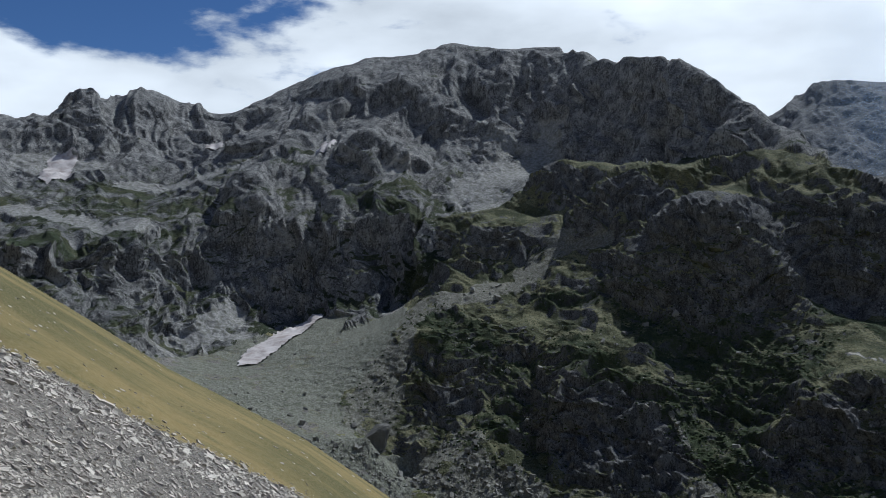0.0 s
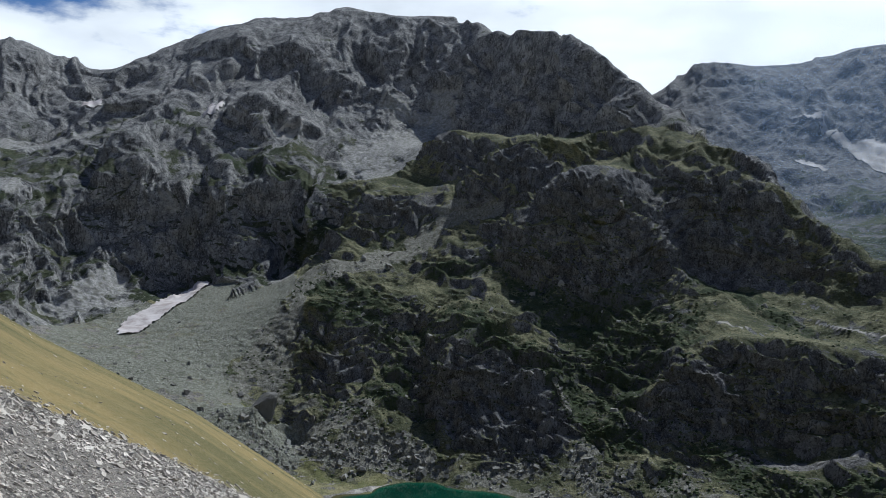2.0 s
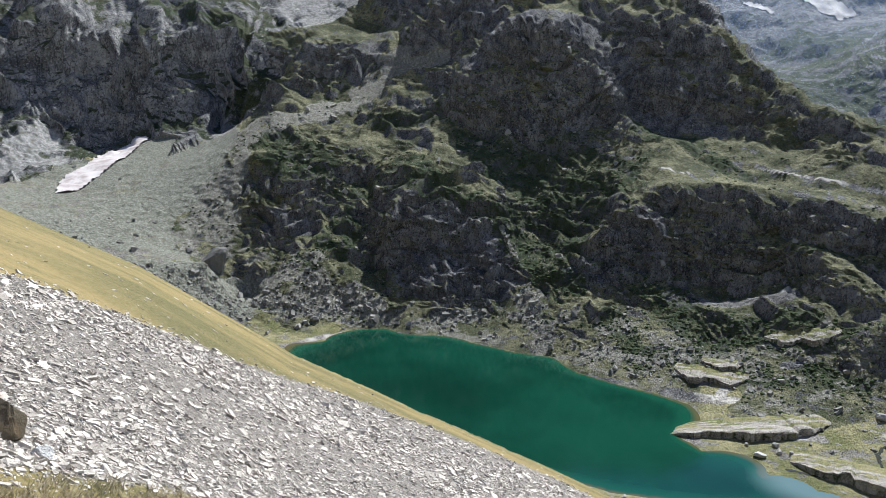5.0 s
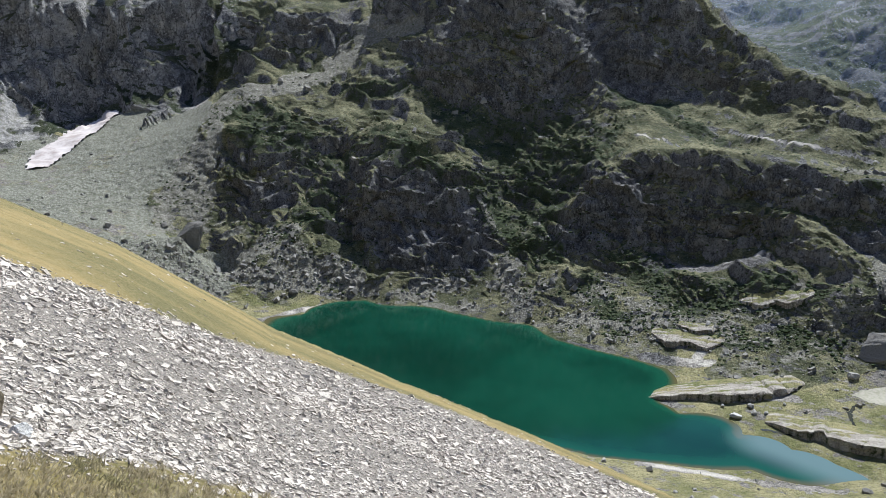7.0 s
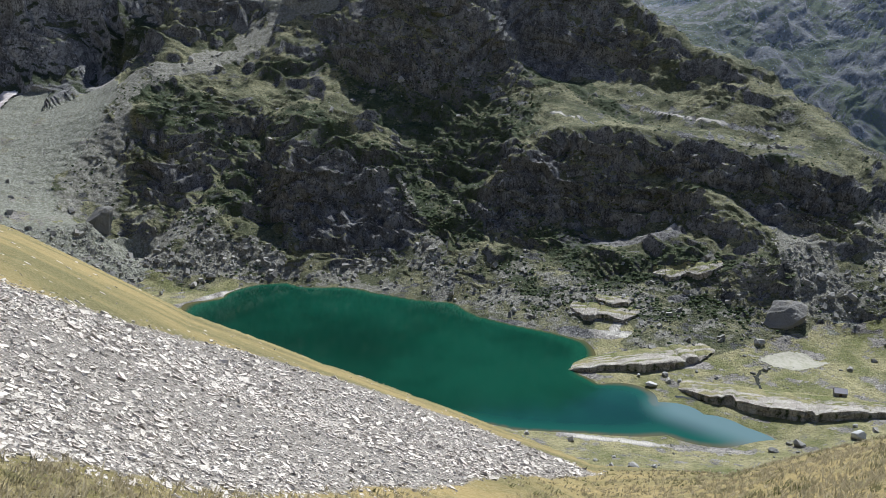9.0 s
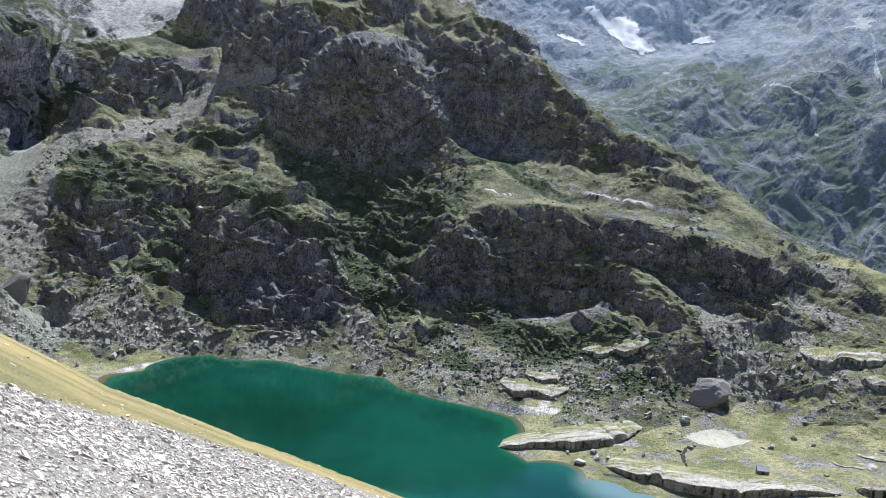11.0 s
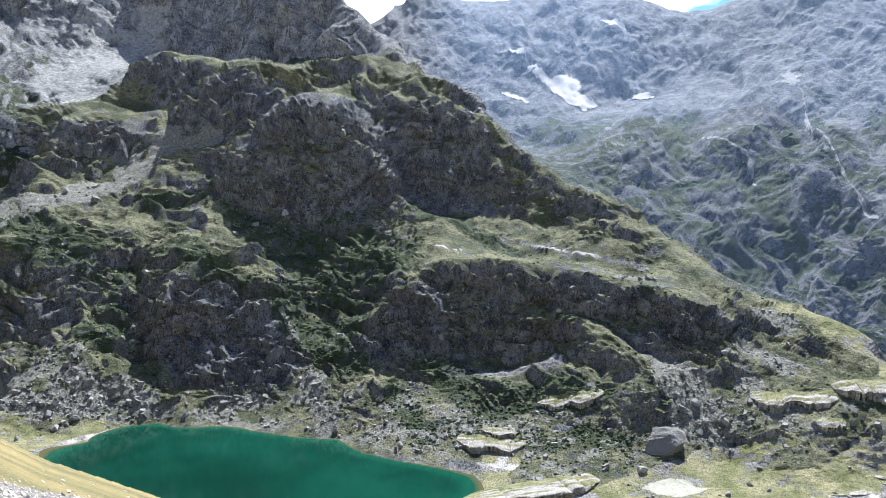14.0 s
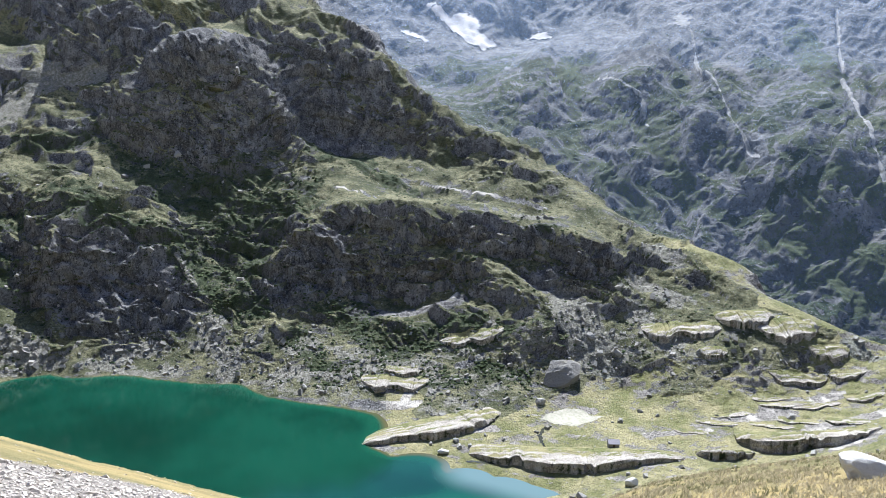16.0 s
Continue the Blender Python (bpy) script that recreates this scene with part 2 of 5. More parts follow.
# ---- the lie of the land: ridges, cliff lines, benches, shores (metres), placed to fit the camera's view, ranges chosen ----
LINES = dict(
    far_skyline=[(1116, 2677, 576), (1210, 2636, 670), (1344, 2682, 667), (1505, 2710, 621), (1551, 2684, 678), (1656, 2620, 692), (1752, 2557, 716), (1855, 2484, 735), (1961, 2270, 655), (2053, 2187, 591), (2158, 2084, 657), (2270, 1804, 712), (2462, 1533, 701), (2636, 1209, 634)],
    far_snow_bench=[(1293, 2139, 422), (1360, 1977, 325), (1392, 1831, 258), (1646, 1881, 337), (1816, 1719, 431)],
    far_slope=[(1073, 1568, 145), (1283, 1534, 205), (1488, 1481, 266), (1610, 1348, 280), (1074, 1252, 108), (1249, 1226, 157), (1415, 1191, 185), (1547, 1103, 189), (1636, 966, 203), (1768, 935, 231), (1846, 770, 231)],
    far_spur=[(1214, 881, 13.8), (1222, 780, 32), (1308, 735, 52), (1335, 684, 37), (1346, 539, 49)],
    far_foot=[(954, 1092, 33), (1007, 972, -36), (1034, 868, -85), (1099, 785, -91), (1096, 661, -129), (1086, 556, -178), (1114, 446, -175)],
    massif_skyline=[(-322, 1196, 300), (-278, 1156, 326), (-228, 1147, 357), (-175, 1123, 376), (-104, 1120, 394), (-34, 1111, 400), (13.2, 1105, 415), (73, 1091, 398), (122, 1073, 385), (147, 999, 383), (174, 896, 341), (179, 878, 334), (189, 825, 329), (214, 763, 313), (228, 725, 289), (247, 684, 261), (263, 656, 238), (281, 622, 214), (290, 583, 191), (303, 552, 173)],
    ridge_skyline=[(326, 513, 136), (333, 478, 119), (358, 428, 99), (366, 389, 79), (368, 365, 68), (368, 342, 60), (371, 314, 48), (368, 292, 55)],
    pass_skyline=[(367, 293, 54), (375, 270, 48), (377, 253, 42), (373, 245, 31), (370, 218, 29), (363, 191, 29), (360, 174, 29), (356, 132, 34)],
    left_skyline=[(-701, 924, 263), (-625, 977, 274), (-557, 1017, 293), (-512, 1011, 299), (-460, 1007, 330), (-430, 1020, 320), (-409, 1028, 316), (-435, 1144, 347), (-397, 1175, 334), (-368, 1199, 330), (-349, 1235, 308)],
    scree_fan=[(18.9, 743, 169), (60, 734, 174), (95, 773, 209)],
    dividing_spur=[(-16.8, 1022, 351), (-26, 988, 322), (10.8, 940, 270), (47, 885, 243), (-50, 858, 235), (-2.3, 833, 220)],
    left_basin=[(-422, 884, 220), (-370, 730, 164), (-348, 850, 199), (-293, 865, 199), (-292, 1030, 256), (-446, 813, 197), (-507, 777, 193), (-407, 623, 138)],
    left_lip=[(-343, 625, 142), (-302, 632, 138), (-270, 628, 120), (-371, 568, 118), (-281, 554, 99), (-237, 532, 86), (-319, 487, 93)],
    valley=[(-136, 562, 55), (-119, 601, 67), (-100, 638, 78), (-68, 529, 59), (-39, 584, 80), (-70, 445, 37), (-40, 428, 34), (-149, 527, 53), (-101, 476, 47)],
    talus=[(-19.0, 456, 22), (18.0, 438, 27), (34, 465, 43), (-40, 460, 24), (275, 252, 18.0), (255, 261, 13.0), (300, 223, 22), (328, 200, 24), (241, 273, 32), (262, 269, 23), (-1.0, 429, 20.0), (25, 425, 19.0), (-25, 464, 28), (21, 439, 31), (280, 283, 36), (11.0, 417, 10.9), (-14.0, 444, 14.3), (260, 279, 31), (280, 268, 27), (297, 265, 29), (261, 261, 15.0), (38, 424, 19.2), (48, 416, 11.6), (27, 424, 11.4), (62, 397, 4.1), (80, 391, 2.4), (99, 387, 4.3), (117, 387, 13.3), (127, 380, 17.1), (138, 362, 15.3), (132, 352, 7.2), (149, 343, 11.0), (159, 341, 13.4), (169, 324, 12.4), (187, 313, 12.9), (193, 294, 11.6), (170, 303, 6.4), (212, 286, 14.7), (223, 272, 12.8), (228, 260, 11.5), (192, 270, 5.4)],
    shore_far=[(38, 403, 0.0), (53, 401, 0.0), (71, 387, 0.0), (91, 371, 0.0), (107, 355, 0.0), (124, 345, 0.0), (128, 325, 0.0), (140, 308, 0.0), (152, 295, 0.0), (161, 282, 0.0), (154, 262, 0.0), (142, 254, 0.0), (145, 243, 0.0), (160, 235, 0.0), (155, 223, 0.0), (168, 210, 0.0), (176, 198, 0.0), (180, 187, 0.0)],
    shore_near=[(160, 189, 0.0), (148, 202, 0.0), (123, 212, 0.0), (101, 222, 0.0), (84, 236, 0.0), (60, 263, 0.0), (35, 292, 0.0), (7, 341, 0.0), (-8, 366, 0.0), (0, 376, 0.0), (20, 387, 0.0)],
    lake_bed=[(25, 384, -5.0), (61, 360, -7.0), (93, 326, -8.0), (95, 289, -8.0), (124, 271, -8.0), (133, 241, -6.0), (147, 227, -5.0), (162, 207, -3.0), (36, 335, -6.0), (65, 303, -6.0)],
    meadow=[(-20.0, 442, 3.0), (1.0, 402, 1.5), (-24, 403, 3.0), (14.0, 391, 0.7), (228, 234, 2.0), (217, 200, 4.0), (262, 212, 4.0), (301, 199, 8.0), (330, 186, 12.0), (187, 226, 1.0), (186, 208, 1.5), (251, 183, 5.0), (265, 241, 4.0), (351, 176, 22), (262, 155, 9.0), (238, 161, 6.0), (319, 151, 16.0), (344, 125, 20.0)],
    near_flat=[(114, 210, 1.5), (128, 197, 2.5), (140, 185, 3.0), (155, 178, 3.0), (176, 177, 2.5), (98, 220, 2.0)],
    buttress_foot=[(54, 449, 29), (57, 430, 19.0), (63, 411, 10.7), (74, 402, 7.1), (91, 400, 10.3), (109, 401, 17.5), (122, 406, 27)],
    buttress_crest=[(58, 447, 46), (63, 454, 57), (72, 457, 63), (86, 458, 64), (100, 455, 63), (115, 450, 61), (119, 433, 47), (125, 412, 33)],
    buttress_top=[(75, 481, 74), (96, 483, 78), (114, 474, 76), (122, 456, 65)],
    left_gully=[(50, 469, 44), (39, 450, 31), (30, 461, 39), (52, 501, 60)],
    left_crag_foot=[(-21, 504, 60), (-6.4, 487, 52), (4.9, 480, 46), (17.8, 476, 44)],
    left_crag_crest=[(-16.5, 517, 77), (-0.4, 496, 64), (18.7, 492, 60), (36, 505, 70), (54, 511, 77)],
    left_slope=[(-6.1, 547, 91), (17.1, 558, 97), (49, 539, 88), (84, 536, 91), (104, 542, 104), (119, 553, 120), (72, 570, 108)],
    ramp=[(-2.6, 573, 104), (30, 596, 110), (56, 607, 118), (88, 603, 130), (113, 590, 135), (140, 583, 145), (153, 586, 152)],
    crag_foot=[(8.1, 600, 117), (21, 606, 115), (46, 613, 122), (69, 618, 132), (81, 615, 138)],
    crag_crest=[(10.8, 625, 136), (23, 637, 148), (40, 642, 153), (68, 642, 150), (82, 626, 145)],
    crag_top=[(2.2, 677, 151), (35, 690, 164), (65, 690, 162), (84, 674, 161)],
    step_foot=[(90, 607, 131), (107, 599, 133), (125, 589, 141), (146, 592, 154), (173, 597, 171), (196, 599, 178), (217, 594, 181)],
    step_crest=[(95, 619, 146), (111, 626, 167), (129, 627, 187), (150, 624, 194), (175, 620, 195), (192, 617, 194), (222, 609, 197)],
    knob_foot=[(72, 695, 168), (89, 680, 165), (105, 663, 171), (118, 647, 177)],
    knob_crest=[(77, 715, 190), (88, 715, 205), (102, 705, 209), (115, 686, 203), (125, 663, 192)],
    front_crest=[(140, 663, 199), (161, 664, 209), (172, 658, 204), (186, 642, 199), (218, 629, 205), (249, 616, 208)],
    block_foot=[(130, 536, 126), (142, 527, 120), (155, 518, 117), (171, 507, 109), (187, 496, 102), (204, 494, 104)],
    block_crest=[(134, 544, 138), (141, 544, 151), (152, 539, 160), (167, 533, 161), (180, 526, 158), (193, 514, 145), (204, 501, 126), (212, 492, 113)],
    block_top=[(166, 558, 167), (189, 565, 173), (207, 555, 171), (232, 573, 185), (219, 587, 190)],
    east_face_foot=[(228, 507, 108), (244, 495, 102), (264, 483, 99), (283, 479, 105)],
    east_face_crest=[(230, 539, 153), (250, 530, 162), (270, 516, 154), (285, 500, 140), (297, 484, 118)],
    hollow=[(130, 524, 107), (138, 512, 96), (157, 498, 90), (182, 482, 88), (209, 472, 88), (144, 479, 71), (166, 458, 66), (184, 448, 67), (145, 439, 46), (161, 423, 42), (174, 410, 44), (133, 419, 35), (237, 463, 89)],
    trough_foot=[(134, 402, 27), (143, 384, 24), (151, 364, 19.4)],
    shoulder=[(199, 441, 72), (214, 441, 77), (235, 444, 82), (259, 444, 85), (280, 429, 81)],
    wall_crest=[(177, 401, 64), (193, 396, 70), (211, 384, 71), (225, 371, 69), (244, 356, 67), (261, 339, 64), (278, 324, 63), (293, 308, 60), (302, 294, 59)],
    wall_foot_low=[(159, 376, 27), (166, 362, 22), (178, 354, 21), (192, 353, 26)],
    ledge_crest=[(204, 376, 53), (215, 364, 50), (226, 354, 52), (239, 337, 51), (250, 319, 49), (256, 304, 43), (260, 289, 35), (266, 272, 26)],
    ledge_foot=[(198, 363, 32), (207, 355, 31), (218, 346, 32), (231, 334, 36), (241, 324, 42)],
    east_cliff_foot=[(232, 358, 53), (248, 339, 51), (259, 322, 47), (267, 306, 36), (280, 291, 34), (290, 276, 33), (298, 276, 41)],
    lower_ledges=[(199, 324, 23), (219, 320, 30), (234, 310, 34), (241, 286, 30), (249, 292, 38), (252, 271, 24)],
    turf_ledges=[(263, 409, 70), (289, 388, 68), (305, 357, 66), (318, 327, 64), (294, 459, 90), (315, 436, 87), (319, 400, 78), (326, 358, 72), (335, 327, 66), (342, 310, 58)],
    far_shoulder=[(330, 291, 46), (316, 284, 38), (344, 282, 47), (342, 261, 41), (316, 258, 31)],
    wall_foot=[(48, 885, 243), (74, 875, 238), (104, 897, 254), (132, 835, 220), (153, 791, 210), (181, 726, 208), (209, 685, 207), (228, 656, 210), (247, 634, 208)],
    wall_mid=[(118, 961, 321), (168, 871, 285), (204, 777, 269), (229, 704, 244)],
    massif_crag_foot=[(-213, 546, 79), (-205, 571, 70), (-199, 590, 66), (-188, 612, 81), (-181, 632, 92), (-163, 641, 82), (-142, 647, 76), (-121, 650, 79), (-94, 650, 84), (-75, 650, 88), (-57, 650, 93), (-34, 656, 97), (-19.1, 649, 85)],
    massif_crag_crest=[(-254, 602, 121), (-255, 629, 133), (-240, 652, 140), (-215, 681, 146), (-195, 704, 154), (-183, 759, 189), (-166, 786, 203), (-127, 747, 173), (-111, 748, 170), (-94, 773, 198), (-72, 799, 220), (-49, 742, 183), (-34, 695, 150), (-18.3, 669, 128)],
    massif_bench=[(-177, 837, 227), (-145, 848, 234), (-110, 965, 302), (-148, 942, 278), (-86, 851, 247), (-50, 873, 245), (-193, 802, 205), (-188, 953, 273), (-204, 739, 162), (-238, 705, 156)],
)
FAR = "far_skyline far_snow_bench far_slope far_spur far_foot".split()
MASSIF = "massif_skyline wall_foot wall_mid scree_fan dividing_spur massif_bench massif_crag_foot massif_crag_crest".split()
LEFT = "left_skyline left_basin left_lip".split()
FLOOR = "valley shore_far shore_near lake_bed meadow near_flat pass_skyline".split()


def zone_of(name):
    return 6 if name == "talus" else 5 if name in FAR else 3 if name in MASSIF else 4 if name in LEFT else 1 if name in FLOOR else 2


knots, knot_zone = [], []
for line_name, pts in LINES.items():
    polar = [(math.atan2(x, y), math.hypot(x, y), (z - EYE) / math.hypot(x, y)) for x, y, z in pts]
    if line_name.endswith(("skyline", "crest", "foot")):      # a crest or a cliff's foot runs on from point to point
        polar = [tuple(p + (q - p) * f for p, q in zip(a, b)) for a, b in zip(polar, polar[1:]) for f in (0, 1 / 3, 2 / 3)] + polar[-1:]
    for u, r, e in polar:
        knots.append((u, math.log(r), e))
        knot_zone.append(zone_of(line_name))
        if line_name.endswith("skyline"):           # the far side of each crest falls away
            drop, reach = {5: (0.12, 1.35), 2: (0.16, 1.14), 1: (0.16, 1.14)}.get(zone_of(line_name), (0.10, 1.15))
            knots.append((u, math.log(r * reach), e - drop))
            knot_zone.append(zone_of(line_name))
for deg in range(-60, 85, 8):                        # under the near slope
    knots.append((radians(deg), math.log(50), -1.1))
    knot_zone.append(0)
for deg in list(range(-175, -50, 20)) + list(range(90, 190, 20)):   # the hills behind the viewer
    for r, e in ((300, -0.05), (1200, 0.12), (2600, 0.14), (4200, 0.02)):
        knots.append((radians(deg), math.log(r), e))
        knot_zone.append(4)
knots, knot_zone = np.array(knots), np.array(knot_zone)


def spread(uv):
    """The height angle between the knots: a linear radial basis."""
    d = np.hypot(uv[:, None, 0] - knots[None, :, 0], uv[:, None, 1] - knots[None, :, 1])
    return d


A = np.zeros((len(knots) + 1, len(knots) + 1))
A[:-1, :-1] = spread(knots) - 1e-4 * np.eye(len(knots))
A[-1, :-1] = A[:-1, -1] = 1
WEIGHT = np.linalg.solve(A, np.append(knots[:, 2], 0))


def base_angle(u, v):
    out = np.empty(u.size)
    uv = np.stack([(u.ravel() + math.pi) % (2 * math.pi) - math.pi, v.ravel()], 1)
    for i in range(0, len(uv), 20000):
        out[i:i + 20000] = spread(uv[i:i + 20000]) @ WEIGHT[:-1] + WEIGHT[-1]
    return out.reshape(u.shape)


# the near slope: it falls to the right, and bends away at a brow
BROW_AZ = [-180, -120, -60, -28.8, -18.7, -9.7, 0.4, 9.5, 16.9, 24, 31, 41, 50.5, 56, 65, 90, 130, 180]
BROW_E = [0.35, 0.45, 0.32, -0.02, -0.144, -0.236, -0.363, -0.447, -0.504, -0.555, -0.598, -0.583, -0.485, -0.446, -0.39, -0.2, 0.1, 0.35]
BROW_R = [90, 110, 110, 110, 110, 110, 110, 110, 100, 80, 60, 30, 28, 28, 28, 40, 70, 90]
STAND = 1.65


def near_angle(u, v):
    a, r = (np.degrees(u) + 180) % 360 - 180, np.exp(v)
    e, rb = np.interp(a, BROW_AZ, BROW_E), np.interp(a, BROW_AZ, BROW_R)
    return e + STAND * (2 / rb - r / rb ** 2 - 1 / r)


def near_height(x, y):
    r = math.hypot(x, y)
    return EYE + r * float(near_angle(np.array(math.atan2(x, y)), np.array(math.log(r))))


# ---- noise ----
def lattice(i, j, k, seed):
    h = (i.astype(np.uint32) * np.uint32(374761393) + j.astype(np.uint32) * np.uint32(668265263) + k.astype(np.uint32) * np.uint32(2147483647) + np.uint32(seed * 974711 + 7))
    h = (h ^ (h >> np.uint32(13))) * np.uint32(1274126177)
    h = (h ^ (h >> np.uint32(15))) * np.uint32(2246822519)
    return ((h ^ (h >> np.uint32(16))) & np.uint32(0xFFFFFF)).astype(np.float32) / np.float32(0x7FFFFF) - np.float32(1)


def bumps(p, seed):
    """Smooth noise from -1 to 1."""
    q = np.floor(p)
    f = (p - q).astype(np.float32)
    f = f * f * (3 - 2 * f)
    i, j, k = (q[..., n].astype(np.int64) for n in range(3))
    fx, fy, fz = f[..., 0], f[..., 1], f[..., 2]
    out = 0
    for di, wx in ((0, 1 - fx), (1, fx)):
        for dj, wy in ((0, 1 - fy), (1, fy)):
            for dk, wz in ((0, 1 - fz), (1, fz)):
                out = out + wx * wy * wz * lattice(i + di, j + dj, k + dk, seed)
    return out


def fbm(p, octaves, seed, gain=0.5):
    out, a = 0, 1.0
    for o in range(octaves):
        out = out + a * bumps(p * 2.03 ** o, seed + o)
        a *= gain
    return out


def crags(p, octaves, seed, gain=0.5):
    """Noise with sharp crests, from about 0 to 2."""
    out, a = 0, 1.0
    for o in range(octaves):
        out = out + a * (1 - np.abs(bumps(p * 2.1 ** o, seed + o)) * 1.6)
        a *= gain
    return out


def step(x, a, b):
    t = np.clip((x - a) / (b - a), 0, 1)
    return t * t * (3 - 2 * t)

# ---- the ground: one sheet, cut into the forms that it shows ----
# the cover of the ground in bands: from (x, y) to (x, y), half width
SCREE = [(272, 290, 262, 262, 12), (300, 270, 296, 240, 9), (105, 875, 26, 764, 37), (-41, 624, -39, 482, 16), (1, 560, 92, 610, 16), (92, 610, 121, 592, 7), (-37, 424, -8, 438, 25), (-1, 421, 45, 413, 12), (78, 393, 96, 396, 7), (124, 390, 122, 354, 8), (144, 332, 158, 313, 9), (269, 274, 262, 251, 11), (265, 290, 267, 267, 8), (344, 295, 345, 281, 8), (283, 339, 298, 329, 5), (122, 431, 125, 412, 2), (70, 396, 101, 368, 4), (317, 283, 325, 257, 9), (65, 877, 34, 746, 31), (95, 874, 60, 744, 23), (-66, 519, -25, 560, 24), (-130, 485, -61, 474, 14), (-32, 498, -23, 530, 7), (-59, 435, -49, 490, 11), (-42, 416, -7, 426, 14), (-394, 747, -251, 661, 20), (-337, 855, -212, 859, 22), (-186, 599, -170, 633, 23), (-116, 858, -131, 845, 7), (-184, 544, -134, 529, 15), (-148, 616, -93, 594, 16), (-458, 879, -396, 893, 25), (353, 187, 351, 171, 5), (1619, 1386, 1689, 1416, 29), (1710, 1450, 1587, 1306, 6), (1587, 1306, 1427, 1139, 6), (1427, 1139, 1305, 968, 5), (1305, 968, 1230, 847, 4), (1910, 1143, 1587, 919, 6), (1587, 919, 1346, 719, 5), (1346, 719, 1279, 655, 4), (1243, 1253, 1228, 1113, 6), (1228, 1113, 1194, 1068, 6)]
TURF = [(295, 238, 342, 200, 17), (268, 262, 290, 250, 8), (153, 556, 209, 561, 9), (225, 578, 278, 550, 13), (198, 430, 226, 411, 9), (226, 411, 279, 349, 9), (214, 334, 248, 315, 3), (247, 314, 259, 285, 3), (84, 475, 115, 447, 9), (31, 514, 60, 541, 12), (302, 505, 307, 428, 13), (0, 436, 48, 433, 15), (-45, 720, 29, 668, 11), (180, 673, 190, 580, 10), (354, 297, 367, 271, 10), (-32, 665, 13, 631, 17), (23, 702, 83, 698, 18), (105, 592, 141, 557, 9), (165, 616, 208, 610, 12), (214, 600, 230, 567, 14), (-36, 536, -11, 522, 15), (1214, 788, 1217, 704, 19), (1132, 811, 1199, 727, 13), (-146, 625, -127, 618, 8), (-32, 486, -8, 492, 14), (165, 568, 216, 577, 13), (-313, 619, -271, 642, 12), (-173, 815, -141, 835, 10)]
# dark scrub; its bands in the hollow also paint in some of the shade there
SCRUB = [(1307, 1420, 1130, 1201, 27), (1439, 1201, 1319, 1102, 27), (1765, 1149, 1545, 921, 55), (998, 1097, 1032, 920, 41), (1126, 1102, 1213, 1065, 27), (1209, 932, 1218, 882, 26), (1160, 1031, 1122, 886, 34), (1237, 696, 1260, 639, 37), (1053, 1253, 1112, 1272, 25), (1138, 712, 1145, 570, 74), (1318, 869, 1366, 814, 24), (129, 535, 151, 456, 30), (142, 526, 252, 462, 15), (114, 444, 124, 433, 13), (156, 470, 156, 409, 26), (178, 470, 174, 405, 18), (134, 445, 145, 398, 17), (182, 339, 196, 308, 9), (-8, 514, 55, 498, 17), (12, 445, 42, 459, 13), (184, 330, 189, 297, 12), (213, 279, 225, 262, 7), (69, 554, 107, 537, 15), (120, 532, 129, 477, 20), (137, 506, 191, 447, 29), (171, 452, 198, 430, 18), (29, 493, 51, 490, 11), (242, 474, 262, 409, 13), (254, 396, 301, 353, 8), (128, 424, 145, 380, 16), (200, 315, 226, 298, 9), (171, 389, 196, 317, 15), (167, 314, 201, 278, 9), (204, 306, 239, 276, 10), (155, 351, 156, 314, 10), (234, 334, 288, 320, 9), (-327, 611, -284, 611, 25), (-251, 637, -191, 645, 24), (-84, 734, -39, 679, 24), (73, 489, 97, 439, 22), (146, 504, 166, 461, 29), (-16, 550, 40, 504, 20), (37, 467, 60, 441, 17)]
ROCK = [(149, 553, 220, 519, 26), (225, 510, 274, 472, 11), (74, 432, 113, 414, 25), (188, 351, 227, 318, 8), (153, 384, 185, 377, 16), (245, 347, 294, 320, 7), (83, 734, 117, 655, 12), (119, 622, 157, 602, 14), (20, 631, 75, 634, 10), (258, 310, 272, 302, 6), (-5, 480, 19, 475, 8)]
PALE = [(274, 426, 293, 405, 1.6), (293, 405, 306, 384, 1.6), (306, 384, 317, 357, 1.6), (157, 293, 176, 275, 4), (205, 285, 216, 283, 2), (173, 280, 179, 285, 3), (-28, 830, -52, 795, 19), (125, 324, 142, 307, 3), (218, 432, 225, 397, 2), (269, 356, 294, 343, 2), (294, 343, 314, 337, 2), (215, 332, 230, 323, 2), (-5, 382, 29, 397, 3), (103, 230, 117, 215, 2), (115, 213, 138, 197, 3), (138, 197, 165, 182, 2), (272, 194, 297, 178, 5), (297, 188, 322, 173, 5), (287, 161, 310, 148, 6), (266, 140, 286, 135, 4), (239, 201, 260, 190, 3), (180, 224, 198, 205, 3), (160, 257, 191, 241, 4), (266, 158, 288, 153, 3)]
CLIFFS = [(-174, 685, -136, 687, 45), (-135, 683, -93, 694, 40), (-93, 687, -41, 695, 33), (-239, 606, -199, 657, 31), (-55, 954, 47, 899, 44), (-310, 581, -249, 589, 35), (-218, 908, -165, 901, 33), (-160, 1025, -70, 974, 35), (-81, 803, -35, 805, 35), (1202, 1791, 1651, 1910, 98), (1000, 1217, 1341, 1505, 88), (1062, 1968, 1083, 1683, 74), (1020, 1210, 1185, 1095, 56), (1725, 1626, 1589, 1240, 107), (1094, 1006, 1175, 741, 60), (1254, 1120, 1234, 960, 68), (1095, 709, 1132, 561, 72), (1100, 797, 1147, 679, 38)]
